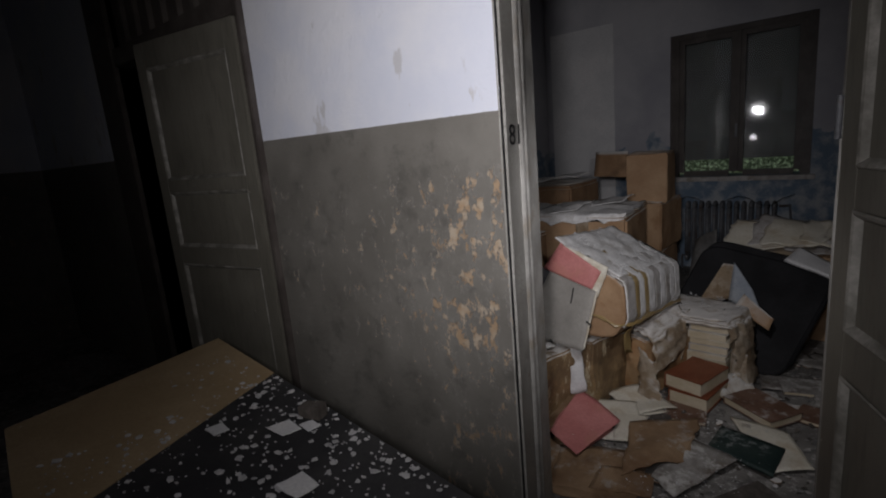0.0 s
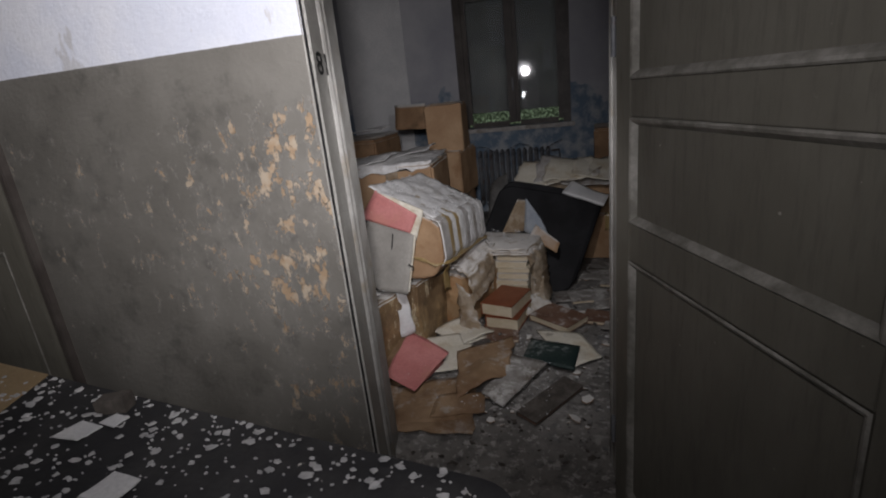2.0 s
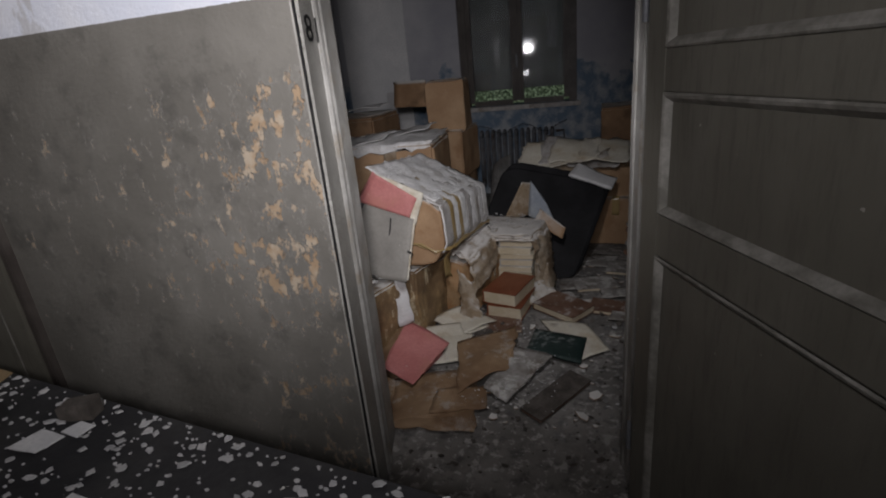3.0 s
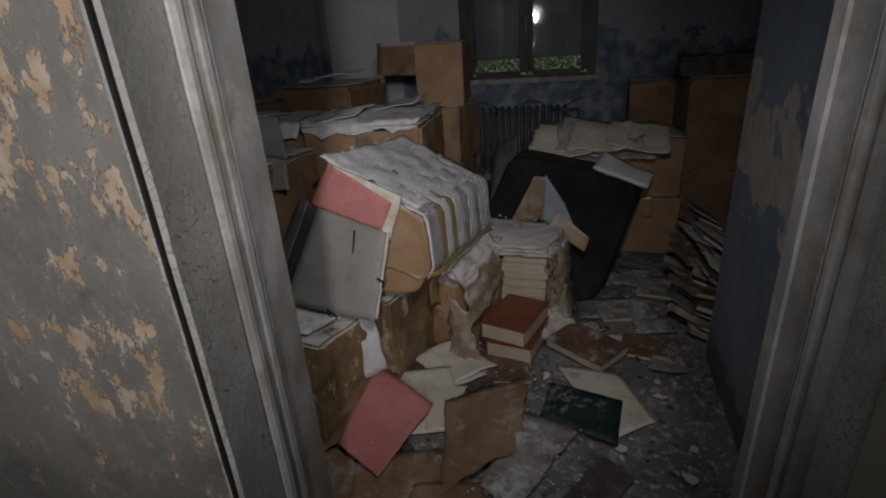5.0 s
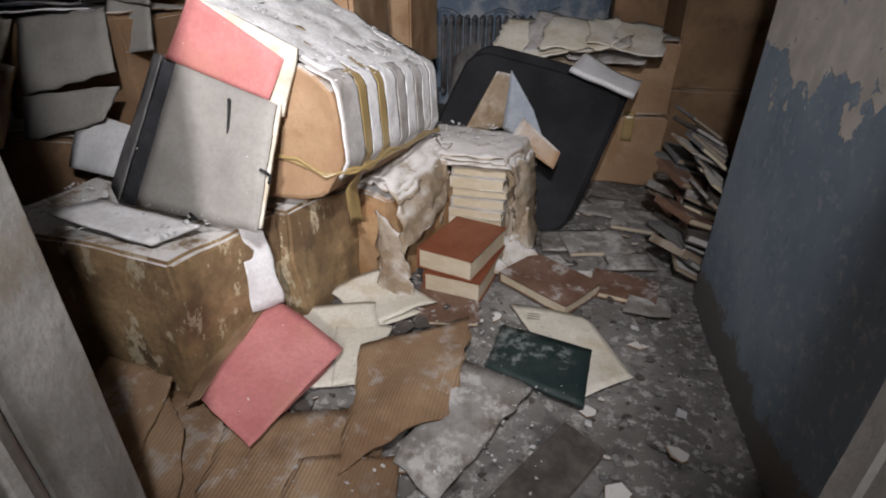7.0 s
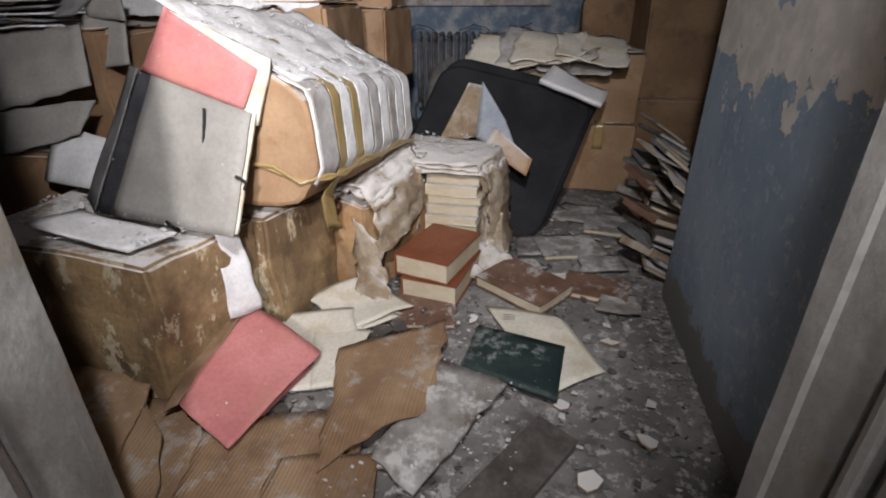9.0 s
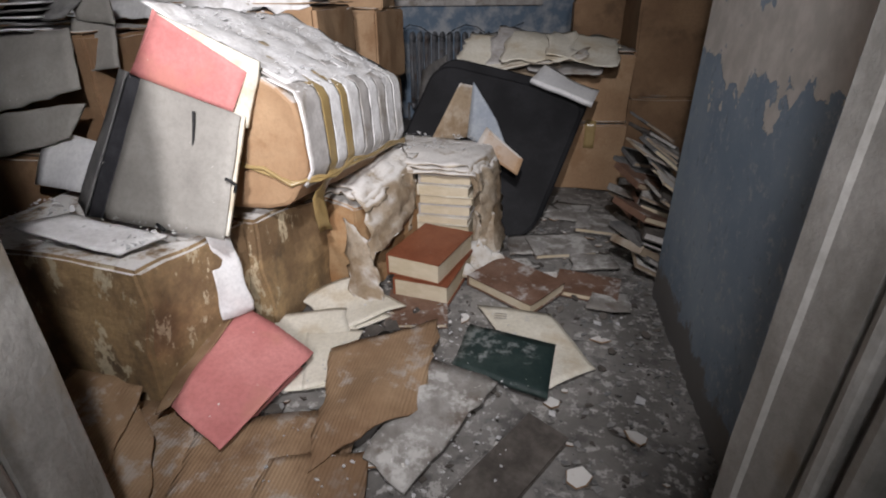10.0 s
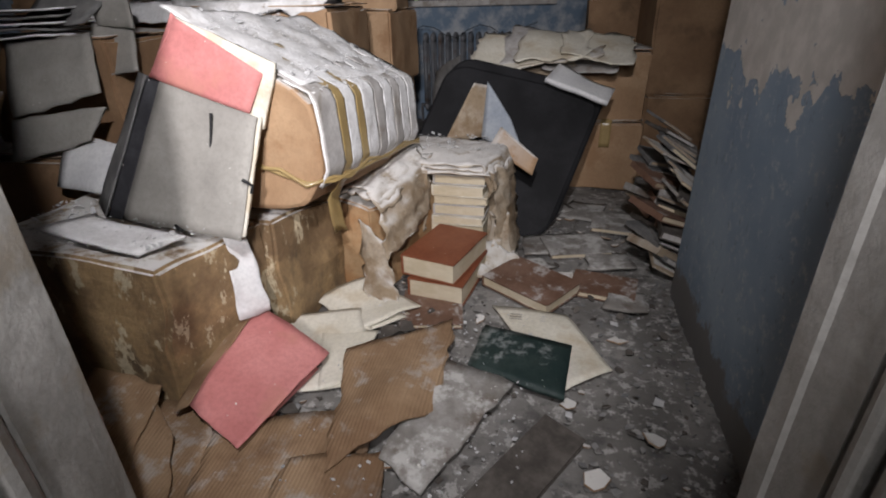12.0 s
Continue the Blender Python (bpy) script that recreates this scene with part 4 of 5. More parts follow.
# pile of boards and folders behind the low carton
upright("carton", "dull brown carton in the heap against the wall", -1.75, 2.85, -1.18, 3.3, 0, 0.52, 4, M_CARD2, None, 8.0)
pile = (
    ("grey_folder", (-1.355, 2.86, 0.65), (-1.008, 2.86, 0.725), (-1.10, 2.97, 0.875), (-1.42, 2.97, 0.855), M_GREY),
    ("grey_folder", (-1.38, 2.83, 0.52), (-1.09, 2.85, 0.585), (-1.03, 2.88, 0.685), (-1.385, 2.88, 0.64), M_GREY),
    ("grey_folder", (-1.15, 2.985, 0.76), (-0.965, 2.97, 0.77), (-1.01, 3.05, 0.90), (-1.15, 3.05, 0.90), M_GREY),
    ("grey_folder", (-1.36, 2.98, 0.885), (-1.12, 2.98, 0.905), (-1.09, 3.12, 1.0), (-1.35, 3.12, 1.02), M_GREYD),
    ("grey_folder", (-1.12, 3.04, 0.90), (-0.98, 3.02, 0.89), (-1.06, 3.12, 1.04), (-1.2, 3.1, 1.06), M_GREY),
    ("brown_folder", (-1.68, 2.8, 0.52), (-1.42, 2.78, 0.50), (-1.43, 2.92, 0.72), (-1.7, 2.92, 0.76), M_CARD),
    ("brown_folder", (-1.72, 2.86, 0.72), (-1.44, 2.84, 0.68), (-1.45, 2.98, 0.84), (-1.7, 3.0, 0.90), M_RAG),
)
for i, (nm, a, b, c, d, mt) in enumerate(pile):
    ob = loose_sheet(nm, "worn grey card folder slumped in the heap" if "grey" in nm else "worn brown card folder slumped in the heap", "folder", a, b, c, d, mt, "slumped folders", thick=0.008, curl=0.008, n=9, seed=i * 1.9, ragged=0.008)
for i in range(5):
    z = 0.86 + i * 0.018
    loose_sheet("loose_papers", "thin stack of grey papers in the heap", "paper", (-1.62 + 0.02 * i, 2.93, z), (-1.20 + 0.015 * i, 2.93, z + 0.01), (-1.22, 3.14, z + 0.015), (-1.62, 3.14, z + 0.005), M_GREYD if i % 2 else M_PAPERW, "papers in the heap", thick=0.005, curl=0.010, n=6, seed=i * 3.3, ragged=0.01)
upright("carton", "dull carton under the slumped folders", -1.62, 2.98, -1.05, 3.36, 0.42, 0.86, -3, M_CARD2, None, 12.0)

# back row of tall cartons
upright("carton", "tall brown carton with a dusty crumpled top", -1.78, 3.50, -1.22, 3.95, 0.0, 0.93, 3, M_CARD, None, 2.5, rough=0.012)
upright("carton", "brown carton tied with string, thick dust on top", -1.20, 3.48, -0.60, 4.10, 0.42, 0.93, 6, M_CARD, M_RAG, 5.5, rough=0.012)
upright("carton", "brown carton at the bottom of the back row", -1.18, 3.52, -0.62, 4.06, 0.0, 0.42, 4, M_CARD2, None, 7.5)
upright("carton", "brown carton near the window wall", -1.05, 4.45, -0.62, 4.95, 0.0, 0.52, 2, M_CARD, None, 9.5)
upright("carton", "brown carton stacked near the window wall", -1.0, 4.42, -0.60, 4.92, 0.52, 0.90, -3, M_CARD, None, 10.5)
upright("carton", "small open brown carton on top of the stack", -0.90, 4.45, -0.60, 4.80, 0.90, 1.28, 5, M_CARD, None, 11.5)
upright("carton", "dull brown carton at the wall", -2.2, 3.7, -1.75, 4.3, 0, 1.0, 0, M_CARD2, None, 13.5)
upright("carton", "dull brown carton in the back corner", -1.9, 4.3, -1.3, 4.9, 0, 1.06, 0, M_CARD2, None, 14.5)
loose_sheet("carton_flap", "raised carton flap, dull brown", "cardboard", (-1.24, 4.66, 1.10), (-0.92, 4.60, 1.10), (-0.94, 4.66, 1.30), (-1.25, 4.74, 1.31), M_CARD2, thick=0.006, curl=0.012, n=6, ragged=0.006)
for i, (x, y, z, w, tilt) in enumerate(((-1.55, 3.62, 0.955, 0.34, 0.02), (-1.05, 3.6, 0.955, 0.30, 0.03), (-1.45, 4.4, 1.09, 0.40, 0.05), (-2.0, 3.9, 1.03, 0.3, 0.02), (-0.82, 3.85, 0.96, 0.26, 0.05))):
    loose_sheet("dusty_paper", "dust-caked wrapping paper on a carton", "paper", (x - w / 2, y - 0.12, z), (x + w / 2, y - 0.10, z + tilt), (x + w / 2, y + 0.2, z + tilt), (x - w / 2, y + 0.2, z + 0.01), M_WHITE, "dusty wrappings", thick=0.004, curl=0.03, n=12, seed=i * 2.2, ragged=0.02)

for i, net in enumerate((
        [[(-1.80, 3.45, 0.90), (-1.50, 3.44, 0.90), (-1.20, 3.45, 0.89)], [(-1.80, 3.50, 0.962), (-1.50, 3.49, 0.955), (-1.21, 3.50, 0.962)], [(-1.80, 3.74, 0.965), (-1.5, 3.74, 0.975), (-1.22, 3.74, 0.965)], [(-1.78, 3.98, 0.96), (-1.5, 3.98, 0.965), (-1.22, 3.98, 0.96)]],
        [[(-1.18, 3.435, 0.92), (-0.90, 3.44, 0.91), (-0.60, 3.52, 0.92)], [(-1.19, 3.47, 0.965), (-0.90, 3.48, 0.96), (-0.585, 3.54, 0.965)], [(-1.22, 3.78, 0.965), (-0.90, 3.80, 0.985), (-0.595, 3.82, 0.965)], [(-1.24, 4.06, 0.965), (-0.92, 4.10, 0.975), (-0.64, 4.13, 0.965)]])):
    tagged(drape("dusty_wrapping", net, M_WHITE, None, 3.0 + 5 * i, 0.014, 0.03, 8, 0.003, 1), "crumpled dust-white wrapping paper spread over a carton", "paper", "dusty wrappings")

# ---- bundles and books in the middle ----
bund = thing("wrapped_bundle", (-0.33, 3.2, 0), "stained paper-wrapped bundle with torn mouldy wrapping", "bundle")
hexa("body", [(-0.47, 3.10, 0), (-0.30, 3.08, 0), (-0.14, 3.42, 0), (-0.44, 3.5, 0), (-0.46, 3.10, 0.34), (-0.32, 3.08, 0.31), (-0.15, 3.42, 0.33), (-0.42, 3.5, 0.36)], M_RUST, 8, 0.02, 0.02, bund, 2.0)
drape("torn_wrapping", [
    [(-0.44, 3.10, 0.355), (-0.42, 3.30, 0.39), (-0.38, 3.55, 0.42)],
    [(-0.36, 3.075, 0.375), (-0.33, 3.28, 0.405), (-0.28, 3.52, 0.43)],
    [(-0.29, 3.05, 0.34), (-0.23, 3.22, 0.385), (-0.19, 3.42, 0.42)],
    [(-0.26, 3.02, 0.25), (-0.20, 3.18, 0.28), (-0.175, 3.36, 0.32)],
    [(-0.25, 3.01, 0.17), (-0.195, 3.16, 0.20), (-0.18, 3.35, 0.22)]], M_DRAPE, bund, 2, 0.022, 0.025, 7)
drape("torn_wrapping", [
    [(-0.41, 3.12, 0.385), (-0.38, 3.30, 0.41), (-0.35, 3.5, 0.44)],
    [(-0.32, 3.08, 0.385), (-0.28, 3.25, 0.415), (-0.25, 3.45, 0.44)],
    [(-0.275, 3.04, 0.32), (-0.22, 3.20, 0.35), (-0.18, 3.38, 0.39)]], M_DRAPE, bund, 7, 0.020, 0.03, 7)
drape("torn_wrapping", [
    [(-0.35, 3.065, 0.28), (-0.30, 3.04, 0.25), (-0.25, 3.03, 0.21)],
    [(-0.345, 3.04, 0.16), (-0.29, 3.01, 0.14), (-0.23, 3.00, 0.12)],
    [(-0.34, 3.00, 0.05), (-0.26, 2.96, 0.04), (-0.19, 2.96, 0.03)],
    [(-0.32, 2.95, 0.012), (-0.24, 2.91, 0.012), (-0.15, 2.92, 0.010)]], M_RAG, bund, 9, 0.018, 0.025, 6)
par = thing("wrapped_parcel", (-0.1, 3.5, 0), "parcel of books in mouldy torn paper wrapping", "parcel")
hexa("body", [(-0.36, 3.48, 0), (0.10, 3.44, 0), (0.12, 3.60, 0), (-0.32, 3.66, 0), (-0.35, 3.48, 0.40), (0.09, 3.45, 0.385), (0.11, 3.62, 0.385), (-0.32, 3.68, 0.40)], M_RAG, 8, 0.012, 0.01, par, 4)
for layer in range(3):
    q, z = 0.012 * layer, 0.385 + 0.012 * layer
    drape("torn_wrapping", [
        [(-0.36 + q, 3.44, z), (-0.36, 3.55, z + 0.01), (-0.33, 3.70, z + 0.01)],
        [(-0.22, 3.32 + q, z - 0.005), (-0.20, 3.50, z + 0.015), (-0.18, 3.68, z + 0.01)],
        [(-0.05, 3.315 + q, z - 0.01), (-0.05, 3.50, z + 0.01), (-0.03, 3.66, z + 0.005)],
        [(0.05 - q, 3.315 + q, z - 0.01), (0.075, 3.48, z), (0.09, 3.64, z)],
        [(0.075 - q, 3.33, z - 0.06 - 0.03 * layer), (0.115 - q, 3.48, z - 0.07), (0.13, 3.62, z - 0.08)]], M_DRAPE, par, 3.0 + 4 * layer, 0.013, 0.018, 7)
drape("torn_wrapping", [
    [(0.050, 3.335, 0.38), (0.09, 3.42, 0.385), (0.115, 3.55, 0.38)],
    [(0.065, 3.35, 0.27), (0.115, 3.42, 0.27), (0.135, 3.55, 0.26)],
    [(0.070, 3.35, 0.15), (0.125, 3.41, 0.15), (0.14, 3.54, 0.14)],
    [(0.085, 3.33, 0.05), (0.15, 3.39, 0.03), (0.165, 3.54, 0.02)]], M_DRAPE, par, 5, 0.020, 0.03, 7)
drape("torn_wrapping", [
    [(-0.235, 3.34, 0.395), (-0.20, 3.325, 0.39), (-0.172, 3.325, 0.385)],
    [(-0.235, 3.33, 0.27), (-0.20, 3.315, 0.26), (-0.178, 3.318, 0.26)],
    [(-0.225, 3.32, 0.15), (-0.20, 3.305, 0.14), (-0.18, 3.31, 0.16)]], M_DRAPE, par, 8, 0.012, 0.02, 6)
drape("torn_wrapping", [
    [(0.02, 3.34, 0.10), (0.10, 3.33, 0.09), (0.16, 3.36, 0.06)],
    [(0.03, 3.29, 0.04), (0.11, 3.27, 0.03), (0.19, 3.30, 0.02)],
    [(0.02, 3.22, 0.012), (0.11, 3.20, 0.01), (0.21, 3.25, 0.01)]], M_RAG, par, 11, 0.016, 0.03, 6)
heights = (0.035, 0.045, 0.03, 0.045, 0.04)
z = 0.17
for i, hh in enumerate(heights):
    book("book", "pale worn book in a stack, page edges showing", pose(-0.165 + 0.006 * (i % 3), 3.34 + 0.004 * i, z, 0, 0, -4 + 2 * (i % 3)), 0.20, 0.15, hh - 0.002, (M_PAPER, M_BAND, M_PAGES)[i % 3], "stacked pale books")
    z += hh
tagged(hexa("paper_block", [(-0.17, 3.35, 0), (0.03, 3.34, 0), (0.04, 3.48, 0), (-0.16, 3.48, 0), (-0.17, 3.35, 0.168), (0.03, 3.34, 0.168), (0.04, 3.48, 0.168), (-0.16, 3.48, 0.168)], M_PAGES, 4, 0.004), "tied block of old yellowed paper under books", "paper")
book("book", "thick red-brown leather-bound book on top", pose(-0.215, 3.065, 0.092, 0, 0, -16), 0.20, 0.29, 0.075, M_BROWN, "red-brown books")
book("book", "thick red-brown leather-bound book underneath", pose(-0.19, 3.045, 0.012, 0, 0, -10), 0.20, 0.29, 0.075, M_BROWN, "red-brown books")
book("book", "dusty brown book with black spine labels on the floor", pose(0.055, 3.17, 0.008, 2, 0, -36), 0.285, 0.20, 0.042, M_BROWN2)
book("book", "brown book lying flat under dust", pose(0.36, 3.16, 0.004, 0, 0, -12), 0.22, 0.16, 0.022, M_BROWN2)
book("book", "brown dusty book further back on the floor", pose(0.30, 3.42, 0.004, 0, 0, 15), 0.25, 0.18, 0.02, M_ASH)
book("book", "dark flattened book on the floor at the back", pose(0.47, 3.72, 0.004, 0, 0, -8), 0.2, 0.2, 0.02, M_ASH)

# black fabric case, tipped on its edge
case = thing("black_case", (0.1, 3.7, 0), "black fabric suitcase tipped up on one corner", "suitcase")


def rounded_panel(name, a, b, c, d, thick, mat):
    a, b, c, d = (Vector(p) for p in (a, b, c, d))
    nrm = (b - a).cross(d - a).normalized()
    if nrm.y > 0:
        nrm = -nrm
    bm = bmesh.new()
    pts = []
    rr = 0.13
    for cx, cy, a0 in ((1 - rr, 1 - rr, 0), (rr, 1 - rr, 90), (rr, rr, 180), (1 - rr, rr, 270)):
        for i in range(6):
            t = radians(a0 + 18 * i)
            u, w = cx + rr * math.cos(t), cy + rr * math.sin(t)
            pts.append((a * (1 - u) + b * u) * (1 - w) + (d * (1 - u) + c * u) * w)
    mid = sum(pts, Vector()) / len(pts)
    prof = [(0.97, 0.0), (1.0, thick * 0.12), (1.0, thick * 0.88), (0.97, thick)]
    loops = [[bm.verts.new(mid + (p - mid) * k + nrm * h) for p in pts] for k, h in prof]
    for l1, l2 in zip(loops, loops[1:]):
        for i in range(len(pts)):
            j = (i + 1) % len(pts)
            bm.faces.new([l1[i], l1[j], l2[j], l2[i]])
    bm.faces.new(loops[0])
    bm.faces.new(loops[-1])
    return under(mesh_from(name, bm, mat), case)


CASE = [Vector(p) for p in ((-0.43, 3.66, 0.155), (0.262, 3.62, -0.012), (0.492, 4.08, 0.532), (-0.225, 4.08, 0.685))]
INTO = Vector((-0.05, 0.76, -0.60)).normalized()
rounded_panel("lid", *[p + INTO * 0.045 for p in CASE], 0.045, M_BLACK)
rounded_panel("shell", *[p + INTO * 0.118 + Vector((0.03, 0, 0.06)) for p in CASE], 0.07, M_BLACK)
rod("rim", [p + INTO * 0.05 for p in (CASE[0].lerp(CASE[3], 0.13), CASE[0].lerp(CASE[3], 0.87))], 0.006, M_INK, case)
loose_sheet("open_folder", "upright open folder with pale lining before the suitcase", "folder", (-0.18, 3.66, 0.40), (-0.02, 3.72, 0.42), (0.0, 3.78, 0.62), (-0.06, 3.72, 0.64), M_RAG, thick=0.005, curl=0.006, n=8, seed=1)
loose_sheet("open_folder", "grey-blue folder board leaning on the parcel", "folder", (-0.02, 3.70, 0.42), (0.18, 3.60, 0.34), (0.10, 3.70, 0.50), (-0.005, 3.76, 0.64), M_LINING, thick=0.006, curl=0.004, n=8, seed=5)
loose_sheet("open_folder", "brown card flap leaning on the parcel", "folder", (0.02, 3.62, 0.40), (0.20, 3.58, 0.30), (0.22, 3.61, 0.36), (0.06, 3.68, 0.47), M_CARD, thick=0.005, curl=0.004, n=8, seed=6)
loose_sheet("grey_board", "grey board propped by the radiator", "board", (-0.48, 4.55, 0.0), (-0.25, 4.50, 0.0), (-0.28, 4.75, 0.66), (-0.45, 4.8, 0.55), M_GREYD, thick=0.008, curl=0.01, n=6, ragged=0.01)

# ---- right-hand back: cartons, papers, book heap ----
upright("carton", "brown taped carton standing on the floor", 0.36, 4.32, 0.74, 4.72, 0, 0.36, -4, M_CARD, M_TAPE, 21)
upright("carton", "brown carton stacked under loose papers", 0.34, 4.34, 0.72, 4.72, 0.36, 0.70, 3, M_CARD, None, 22)
upright("carton", "dull brown carton in the dark recess", 0.76, 4.55, 1.25, 5.0, 0, 0.46, 0, M_CARD2, None, 23)
upright("carton", "dull brown carton stacked in the recess", 0.74, 4.55, 1.24, 5.0, 0.46, 1.0, 2, M_CARD2, None, 24)
upright("carton", "dull brown open carton behind", 0.45, 5.0, 0.75, 5.3, 0, 0.95, 0, M_CARD2, None, 26)
upright("sack", "dark brown sack slumped on the cartons", 0.70, 4.6, 1.2, 4.95, 1.0, 1.13, 0, M_DIRT, None, 25, group="", rough=0.04, flaps=False)
rnd = random.Random(8)
for i in range(7):
    x, y, z = 0.02 + 0.07 * i, 4.18 + 0.03 * (i % 3), 0.69 + 0.012 * (i % 4)
    loose_sheet("draped_paper", "crumpled cream paper heaped over cartons", "paper", (x - 0.16, y - 0.04, z - 0.05 - 0.03 * (i % 2)), (x + 0.18, y - 0.06, z - 0.05), (x + 0.20, y + 0.24, z + 0.05), (x - 0.12, y + 0.26, z + 0.06), (M_PAPER, M_RAG, M_BAND)[i % 3], "heaped papers", thick=0.003, curl=0.06, n=16, seed=i * 4.1, scale=3.6, ragged=0.03)
tagged(hexa("paper_heap", [(0.0, 4.2, 0.0), (0.36, 4.25, 0), (0.36, 4.6, 0), (0.0, 4.6, 0), (0.0, 4.25, 0.62), (0.36, 4.25, 0.66), (0.36, 4.6, 0.7), (0.0, 4.6, 0.66)], M_RAG, 6, 0.02), "bale of old papers under loose sheets", "bale")
loose_sheet("paper_roll", "white papers rolled over the suitcase edge", "paper", (0.22, 4.02, 0.60), (0.50, 3.98, 0.50), (0.54, 4.12, 0.54), (0.28, 4.18, 0.64), M_PAPERW, thick=0.02, curl=0.02, n=8, seed=3)

rnd = random.Random(21)
for x, y, tall in ((0.75, 3.36, 10), (0.745, 3.50, 13), (0.75, 3.66, 15)):
    z = 0.01
    for i in range(tall):
        part = i / tall
        th = rnd.choice((0.012, 0.018, 0.024, 0.03)) if part < 0.66 else rnd.choice((0.010, 0.014))
        lean = rnd.uniform(18, 36) if part < 0.4 else rnd.uniform(4, 22) if part < 0.66 else rnd.uniform(24, 50)
        w = rnd.uniform(0.13, 0.17)
        rise = w * math.sin(radians(lean))
        book("book", "old worn pamphlet in a collapsing heap by the wall", pose(x - 0.10 * math.cos(radians(lean)) + rnd.uniform(-0.02, 0.02), y - 0.10 + rnd.uniform(-0.03, 0.03), z + rise, rnd.uniform(-8, 8), lean, rnd.uniform(-22, 30)), w, rnd.uniform(0.15, 0.20), th, rnd.choice((M_GREYD, M_RAG, M_ASH, M_BROWN2, M_DIRT)), "heap of old pamphlets", rnd.choice((M_PAGES, M_BAND, M_RAG)))
        z += th * 1.35 + 0.006

# ---- papers, boards and books on the near floor ----
redf = thing("red_folder", (-0.45, 2.5, 0.0), "large faded red card folder propped on debris", "folder")
sheet("front_cover", (-0.565, 2.72, 0.15), (-0.30, 2.615, 0.085), (-0.385, 2.29, 0.05), (-0.56, 2.37, 0.07), M_PINK, 0.003, 0.018, 14, redf, 3, 0.004, 5)
sheet("spine_flap", (-0.655, 2.75, 0.13), (-0.545, 2.722, 0.156), (-0.56, 2.37, 0.072), (-0.60, 2.36, 0.05), M_CORR, 0.003, 0.008, 10, redf, 5, 0.008)
sheet("back_cover", (-0.60, 2.66, 0.05), (-0.33, 2.60, 0.03), (-0.40, 2.36, 0.012), (-0.56, 2.40, 0.012), M_PINK, 0.003, 0.006, 8, redf, 6, 0.004)
pp = (
    ((-0.50, 2.94, 0.03), (-0.34, 3.08, 0.05), (-0.12, 2.95, 0.03), (-0.27, 2.80, 0.03), M_PAPER, 0.02),
    ((-0.46, 2.92, 0.022), (-0.34, 3.02, 0.04), (-0.16, 2.90, 0.022), (-0.28, 2.78, 0.02), M_PAPER, 0.015),
    ((-0.56, 2.80, 0.035), (-0.31, 2.89, 0.04), (-0.22, 2.70, 0.02), (-0.40, 2.62, 0.02), M_PAPER, 0.014),
    ((-0.50, 2.80, 0.025), (-0.25, 2.83, 0.03), (-0.22, 2.56, 0.015), (-0.36, 2.52, 0.012), M_PAPER, 0.012),
    ((-0.40, 2.78, 0.03), (-0.22, 2.80, 0.03), (-0.225, 2.58, 0.02), (-0.30, 2.53, 0.02), M_PAPER, 0.01),
)
for i, (a, b, c, d, mt, cu) in enumerate(pp):
    loose_sheet("paper_sheet", "cream sheet of old paper lying on the floor", "paper", a, b, c, d, mt, "papers on the floor", thick=0.004, curl=cu, n=12, seed=i * 3.7, ragged=0.006)
loose_sheet("cardboard_sheet", "torn flattened brown corrugated cardboard with creases", "cardboard", (-0.27, 2.66, 0.045), (0.01, 2.85, 0.05), (0.03, 2.50, 0.035), (-0.18, 2.28, 0.03), M_CORR, thick=0.006, curl=0.025, n=14, seed=2, ragged=0.014, fold=0.02)
loose_sheet("cardboard_sheet", "pale dusty piece of cardboard lying on others", "cardboard", (0.0, 2.68, 0.055), (0.205, 2.62, 0.04), (0.04, 2.27, 0.02), (-0.07, 2.34, 0.03), M_ASH, thick=0.006, curl=0.018, n=12, seed=4, ragged=0.012)
loose_sheet("cardboard_sheet", "brown corrugated carton side with crushed flap", "cardboard", (-0.86, 2.42, 0.10), (-0.66, 2.41, 0.09), (-0.60, 2.20, 0.03), (-0.78, 2.14, 0.03), M_CORR, thick=0.006, curl=0.02, n=10, seed=6, ragged=0.01)
loose_sheet("cardboard_sheet", "ribbed brown cardboard flap on the floor", "cardboard", (-0.66, 2.38, 0.07), (-0.56, 2.30, 0.05), (-0.44, 2.12, 0.02), (-0.64, 2.08, 0.02), M_CORR, thick=0.006, curl=0.018, n=10, seed=9, ragged=0.008)
loose_sheet("cardboard_sheet", "flattened brown cardboard beside the red folder", "cardboard", (-0.50, 2.36, 0.02), (-0.22, 2.46, 0.025), (-0.14, 2.16, 0.012), (-0.42, 2.08, 0.012), M_CORR, thick=0.005, curl=0.012, n=10, seed=12, ragged=0.012)
loose_sheet("cardboard_sheet", "wide trampled brown cardboard under the other sheets", "cardboard", (-0.98, 2.42, 0.012), (-0.12, 2.44, 0.014), (-0.06, 2.08, 0.008), (-0.86, 2.02, 0.010), M_CORR, thick=0.005, curl=0.014, n=14, seed=17, ragged=0.02)
loose_sheet("cardboard_sheet", "yellowish ribbed card strip near the threshold", "cardboard", (-0.28, 2.30, 0.03), (-0.06, 2.36, 0.03), (-0.04, 2.22, 0.018), (-0.27, 2.14, 0.018), M_CORR, thick=0.005, curl=0.012, n=8, seed=14, ragged=0.01)
loose_sheet("paper_sheet", "cream printed sheet under a dark book", "paper", (0.11, 3.02, 0.016), (0.35, 3.0, 0.018), (0.47, 2.75, 0.012), (0.33, 2.64, 0.012), M_PAPER, thick=0.003, curl=0.012, n=12, seed=3, ragged=0.004)
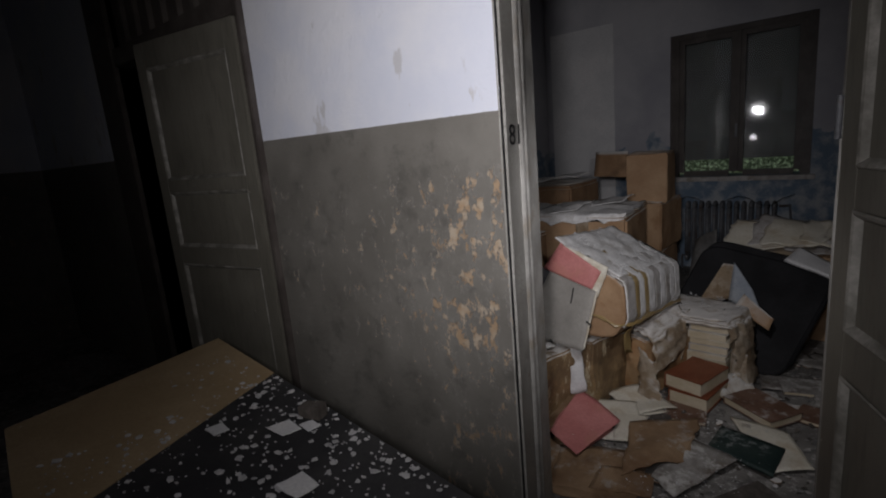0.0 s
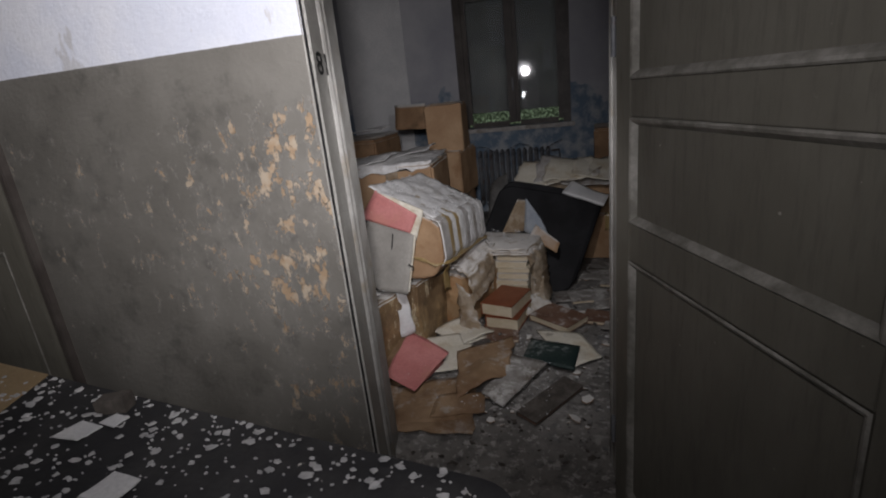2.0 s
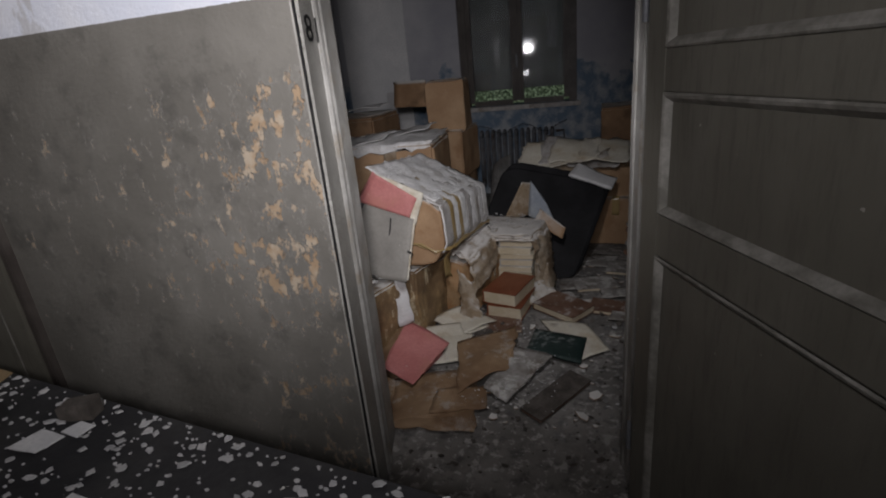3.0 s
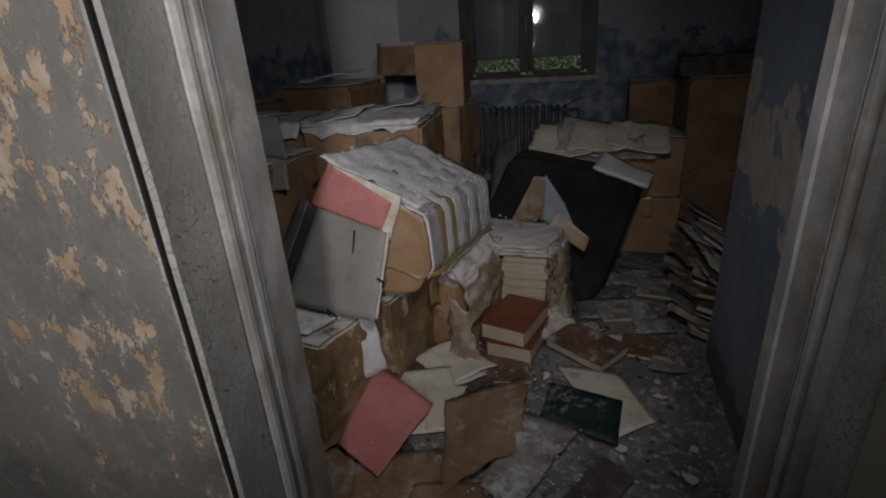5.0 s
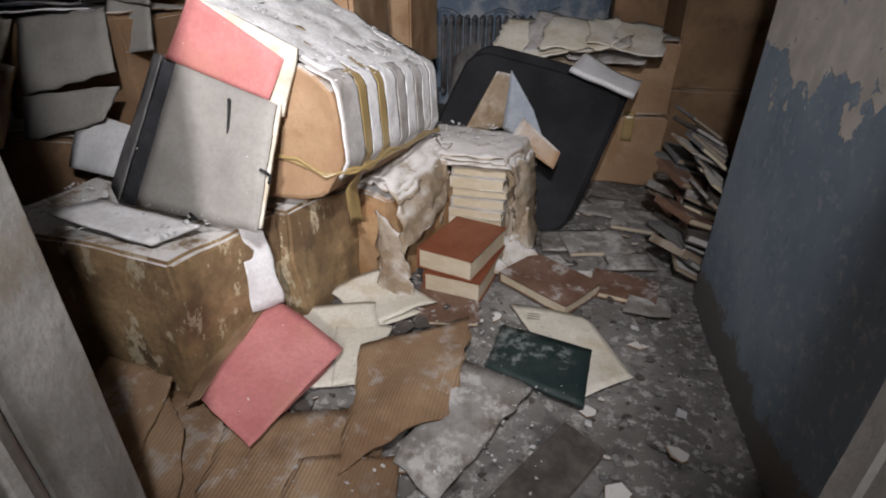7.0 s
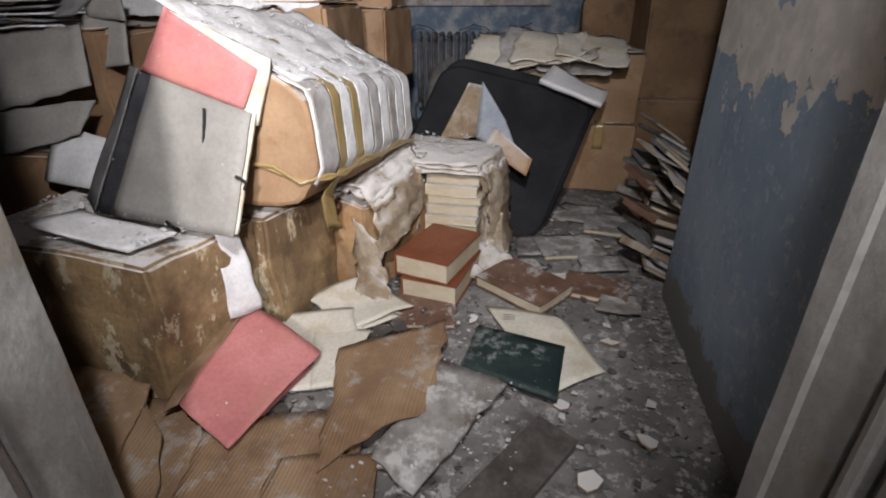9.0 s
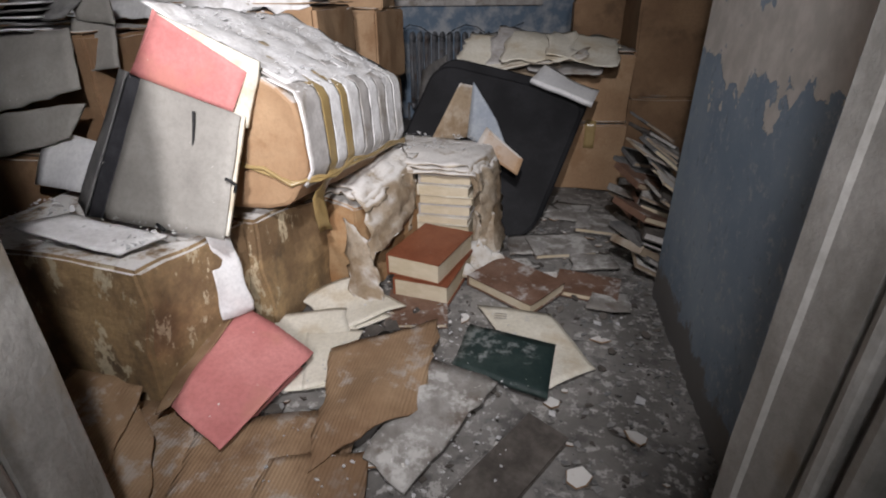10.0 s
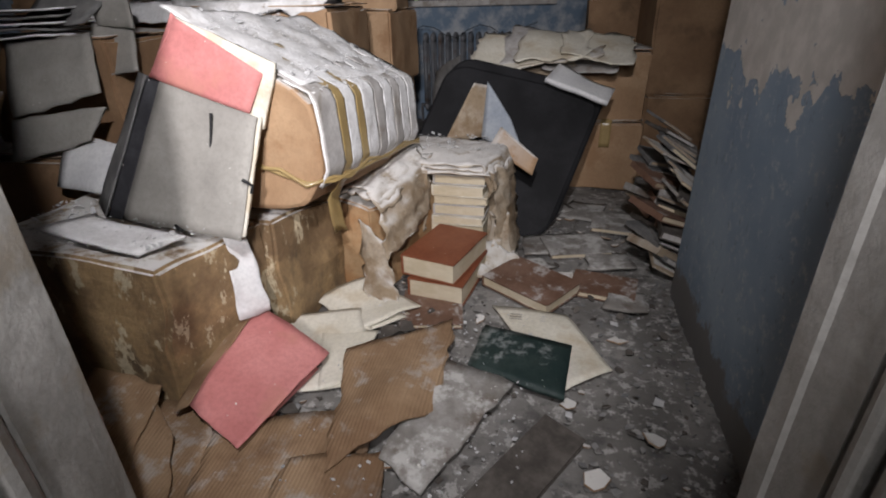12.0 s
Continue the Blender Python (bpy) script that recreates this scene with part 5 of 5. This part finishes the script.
for i in range(2):
    for k in range(3):
        block("printed_lines", (0.17 + 0.10 * i, 2.945 + 0.013 * k, 0.0262), (0.21 + 0.10 * i, 2.949 + 0.013 * k, 0.0266), M_BAND)
for ob in [o for o in bpy.data.objects if o.name.startswith("printed_lines")]:
    tagged(ob, "faint grey lines of print on the sheet", "print", "lines of print")
loose_sheet("dark_book_cover", "dark green-black worn book lying on papers", "book", (0.10, 2.87, 0.035), (0.36, 2.81, 0.032), (0.335, 2.60, 0.018), (0.075, 2.69, 0.02), M_GREEN, thick=0.014, curl=0.004, n=8, seed=5, ragged=0.004)
book("book", "dark opened book with broken spine on the floor", pose(0.10, 2.24, 0.006, 0, 4, -32), 0.11, 0.36, 0.02, M_DIRT, "", M_BROWN2)
book("book", "reddish thin book under papers", pose(-0.17, 2.86, 0.004, 0, 0, 10), 0.2, 0.22, 0.016, M_BROWN2)

# ---- debris ----


def on_floor(x0, x1, y0, y1, power=1.0):
    return lambda r: (x0 + (x1 - x0) * r.random() ** power, y0 + (y1 - y0) * r.random(), -0.001)


crumbs("plaster_flakes", "flakes of fallen paint along the blue wall", "flakes", 1100, lambda r: (0.71 - 0.42 * r.random() ** 1.7, 1.9 + 1.9 * r.random(), 0.0), 0.0085, M_FLAKED, 31, 0.3)
crumbs("plaster_flakes", "pale paint flakes on the floor", "flakes", 170, on_floor(-0.7, 0.7, 1.9, 4.2), 0.006, M_FLAKE, 33, 0.3)
crumbs("dark_debris", "dark crumbled debris on the floor", "debris", 800, on_floor(-0.95, 0.7, 1.85, 4.3), 0.011, M_DIRT, 35, 0.5)
crumbs("plaster_flakes", "plaster crumbs at the foot of the cartons", "flakes", 220, lambda r: (-0.45 + 0.55 * r.random(), 2.2 + 1.0 * r.random(), 0.012), 0.008, M_FLAKED, 37, 0.5)
crumbs("plaster_flakes", "flakes of plaster on the corridor floor", "flakes", 300, on_floor(-1.5, 0.6, 1.2, 1.68), 0.009, M_FLAKED, 39, 0.4)
for i, (x, y, q) in enumerate(((0.577, 2.652, 0.026), (0.35, 2.57, 0.018), (0.49, 2.35, 0.012), (0.62, 2.3, 0.014), (0.5, 3.0, 0.02), (0.22, 2.47, 0.01))):
    q *= 0.6
    loose_sheet("paint_chip", "large pale chip of fallen paint", "paint chip", (x - q, y - q * 0.5, 0.004), (x + q * 0.7, y - q, 0.004), (x + q, y + q * 0.6, 0.006), (x - q * 0.6, y + q, 0.006), M_FLAKE, "large paint chips", thick=0.002, curl=0.004, n=6, seed=i, ragged=0.010)


def on_tilt(r):
    p = along(edge(TLp, TRp, r.random()), 0.03 + 0.95 * r.random(), 0.04)
    return (p.x, p.y, p.z + 0.006)


crumbs("plaster_flakes", "white plaster dust and crumbs on the tilted carton", "flakes", 260, on_tilt, 0.006, M_FLAKE, 41, 0.6)
crumbs("plaster_flakes", "white plaster crumbs on the low carton", "flakes", 260, lambda r: (-1.14 + 0.56 * r.random(), 2.47 + 0.30 * r.random(), 0.436), 0.006, M_FLAKE, 43, 0.6)
crumbs("plaster_flakes", "white crumbs on the wrapped bundles", "flakes", 160, lambda r: (-0.42 + 0.5 * r.random(), 3.45 + 0.25 * r.random(), 0.428), 0.006, M_FLAKE, 45, 0.6)
crumbs("plaster_flakes", "white plaster dust over the near papers", "flakes", 420, lambda r: (-0.30 + 0.55 * r.random(), 2.22 + 0.75 * r.random(), 0.045 * r.random()), 0.0045, M_FLAKE, 47, 0.5)
crumbs("paper_scraps", "torn brown and dark scraps at the foot of the cartons", "debris", 150, lambda r: (-0.62 + 0.62 * r.random(), 2.42 + 0.75 * r.random(), 0.004), 0.022, M_DIRT, 49, 0.5)
crumbs("paper_scraps", "torn cardboard scraps on the floor", "debris", 110, lambda r: (-0.55 + 1.15 * r.random(), 2.15 + 1.9 * r.random(), 0.002), 0.024, M_CARD2, 51, 0.3)

# stray sheets and slabs of old linoleum and card further back on the floor
for i, (x, y, w, l, turn) in enumerate(((0.30, 3.55, 0.13, 0.10, 10), (0.45, 3.95, 0.10, 0.12, -15), (0.28, 3.95, 0.11, 0.09, 30), (0.52, 3.42, 0.09, 0.08, 5), (0.55, 3.12, 0.07, 0.07, -8), (0.22, 3.33, 0.08, 0.05, 25))):
    m = Matrix.Rotation(radians(turn), 2)
    c = [Vector((x, y)) + m @ Vector(p) for p in ((-w, -l), (w, -l * 0.8), (w * 0.9, l), (-w * 0.85, l * 0.9))]
    loose_sheet("dirty_board", "dirt-covered slab of old board on the floor", "board", *[(p.x, p.y, 0.004 + 0.002 * i) for p in c], M_ASH, "boards on the floor", thick=0.006, curl=0.010, n=8, seed=i * 2.7, ragged=0.012)
# torn shreds of wrapping round the bundles
for i, (x, y, z, dx, dz) in enumerate(((0.09, 3.40, 0.20, 0.06, -0.17), (0.03, 3.25, 0.03, 0.12, -0.015), (0.14, 3.34, 0.05, 0.10, -0.035))):
    loose_sheet("wrapping_shred", "torn shred of mouldy brown wrapping paper", "paper", (x - 0.04, y, z), (x + 0.03, y - 0.01, z + 0.01), (x + 0.03 + dx * 0.5, y - 0.06, z + dz), (x - 0.05 + dx * 0.3, y - 0.05, z + dz), M_RAG, "shreds of wrapping", thick=0.003, curl=0.03, n=9, seed=i * 5.1, scale=13, ragged=0.016)
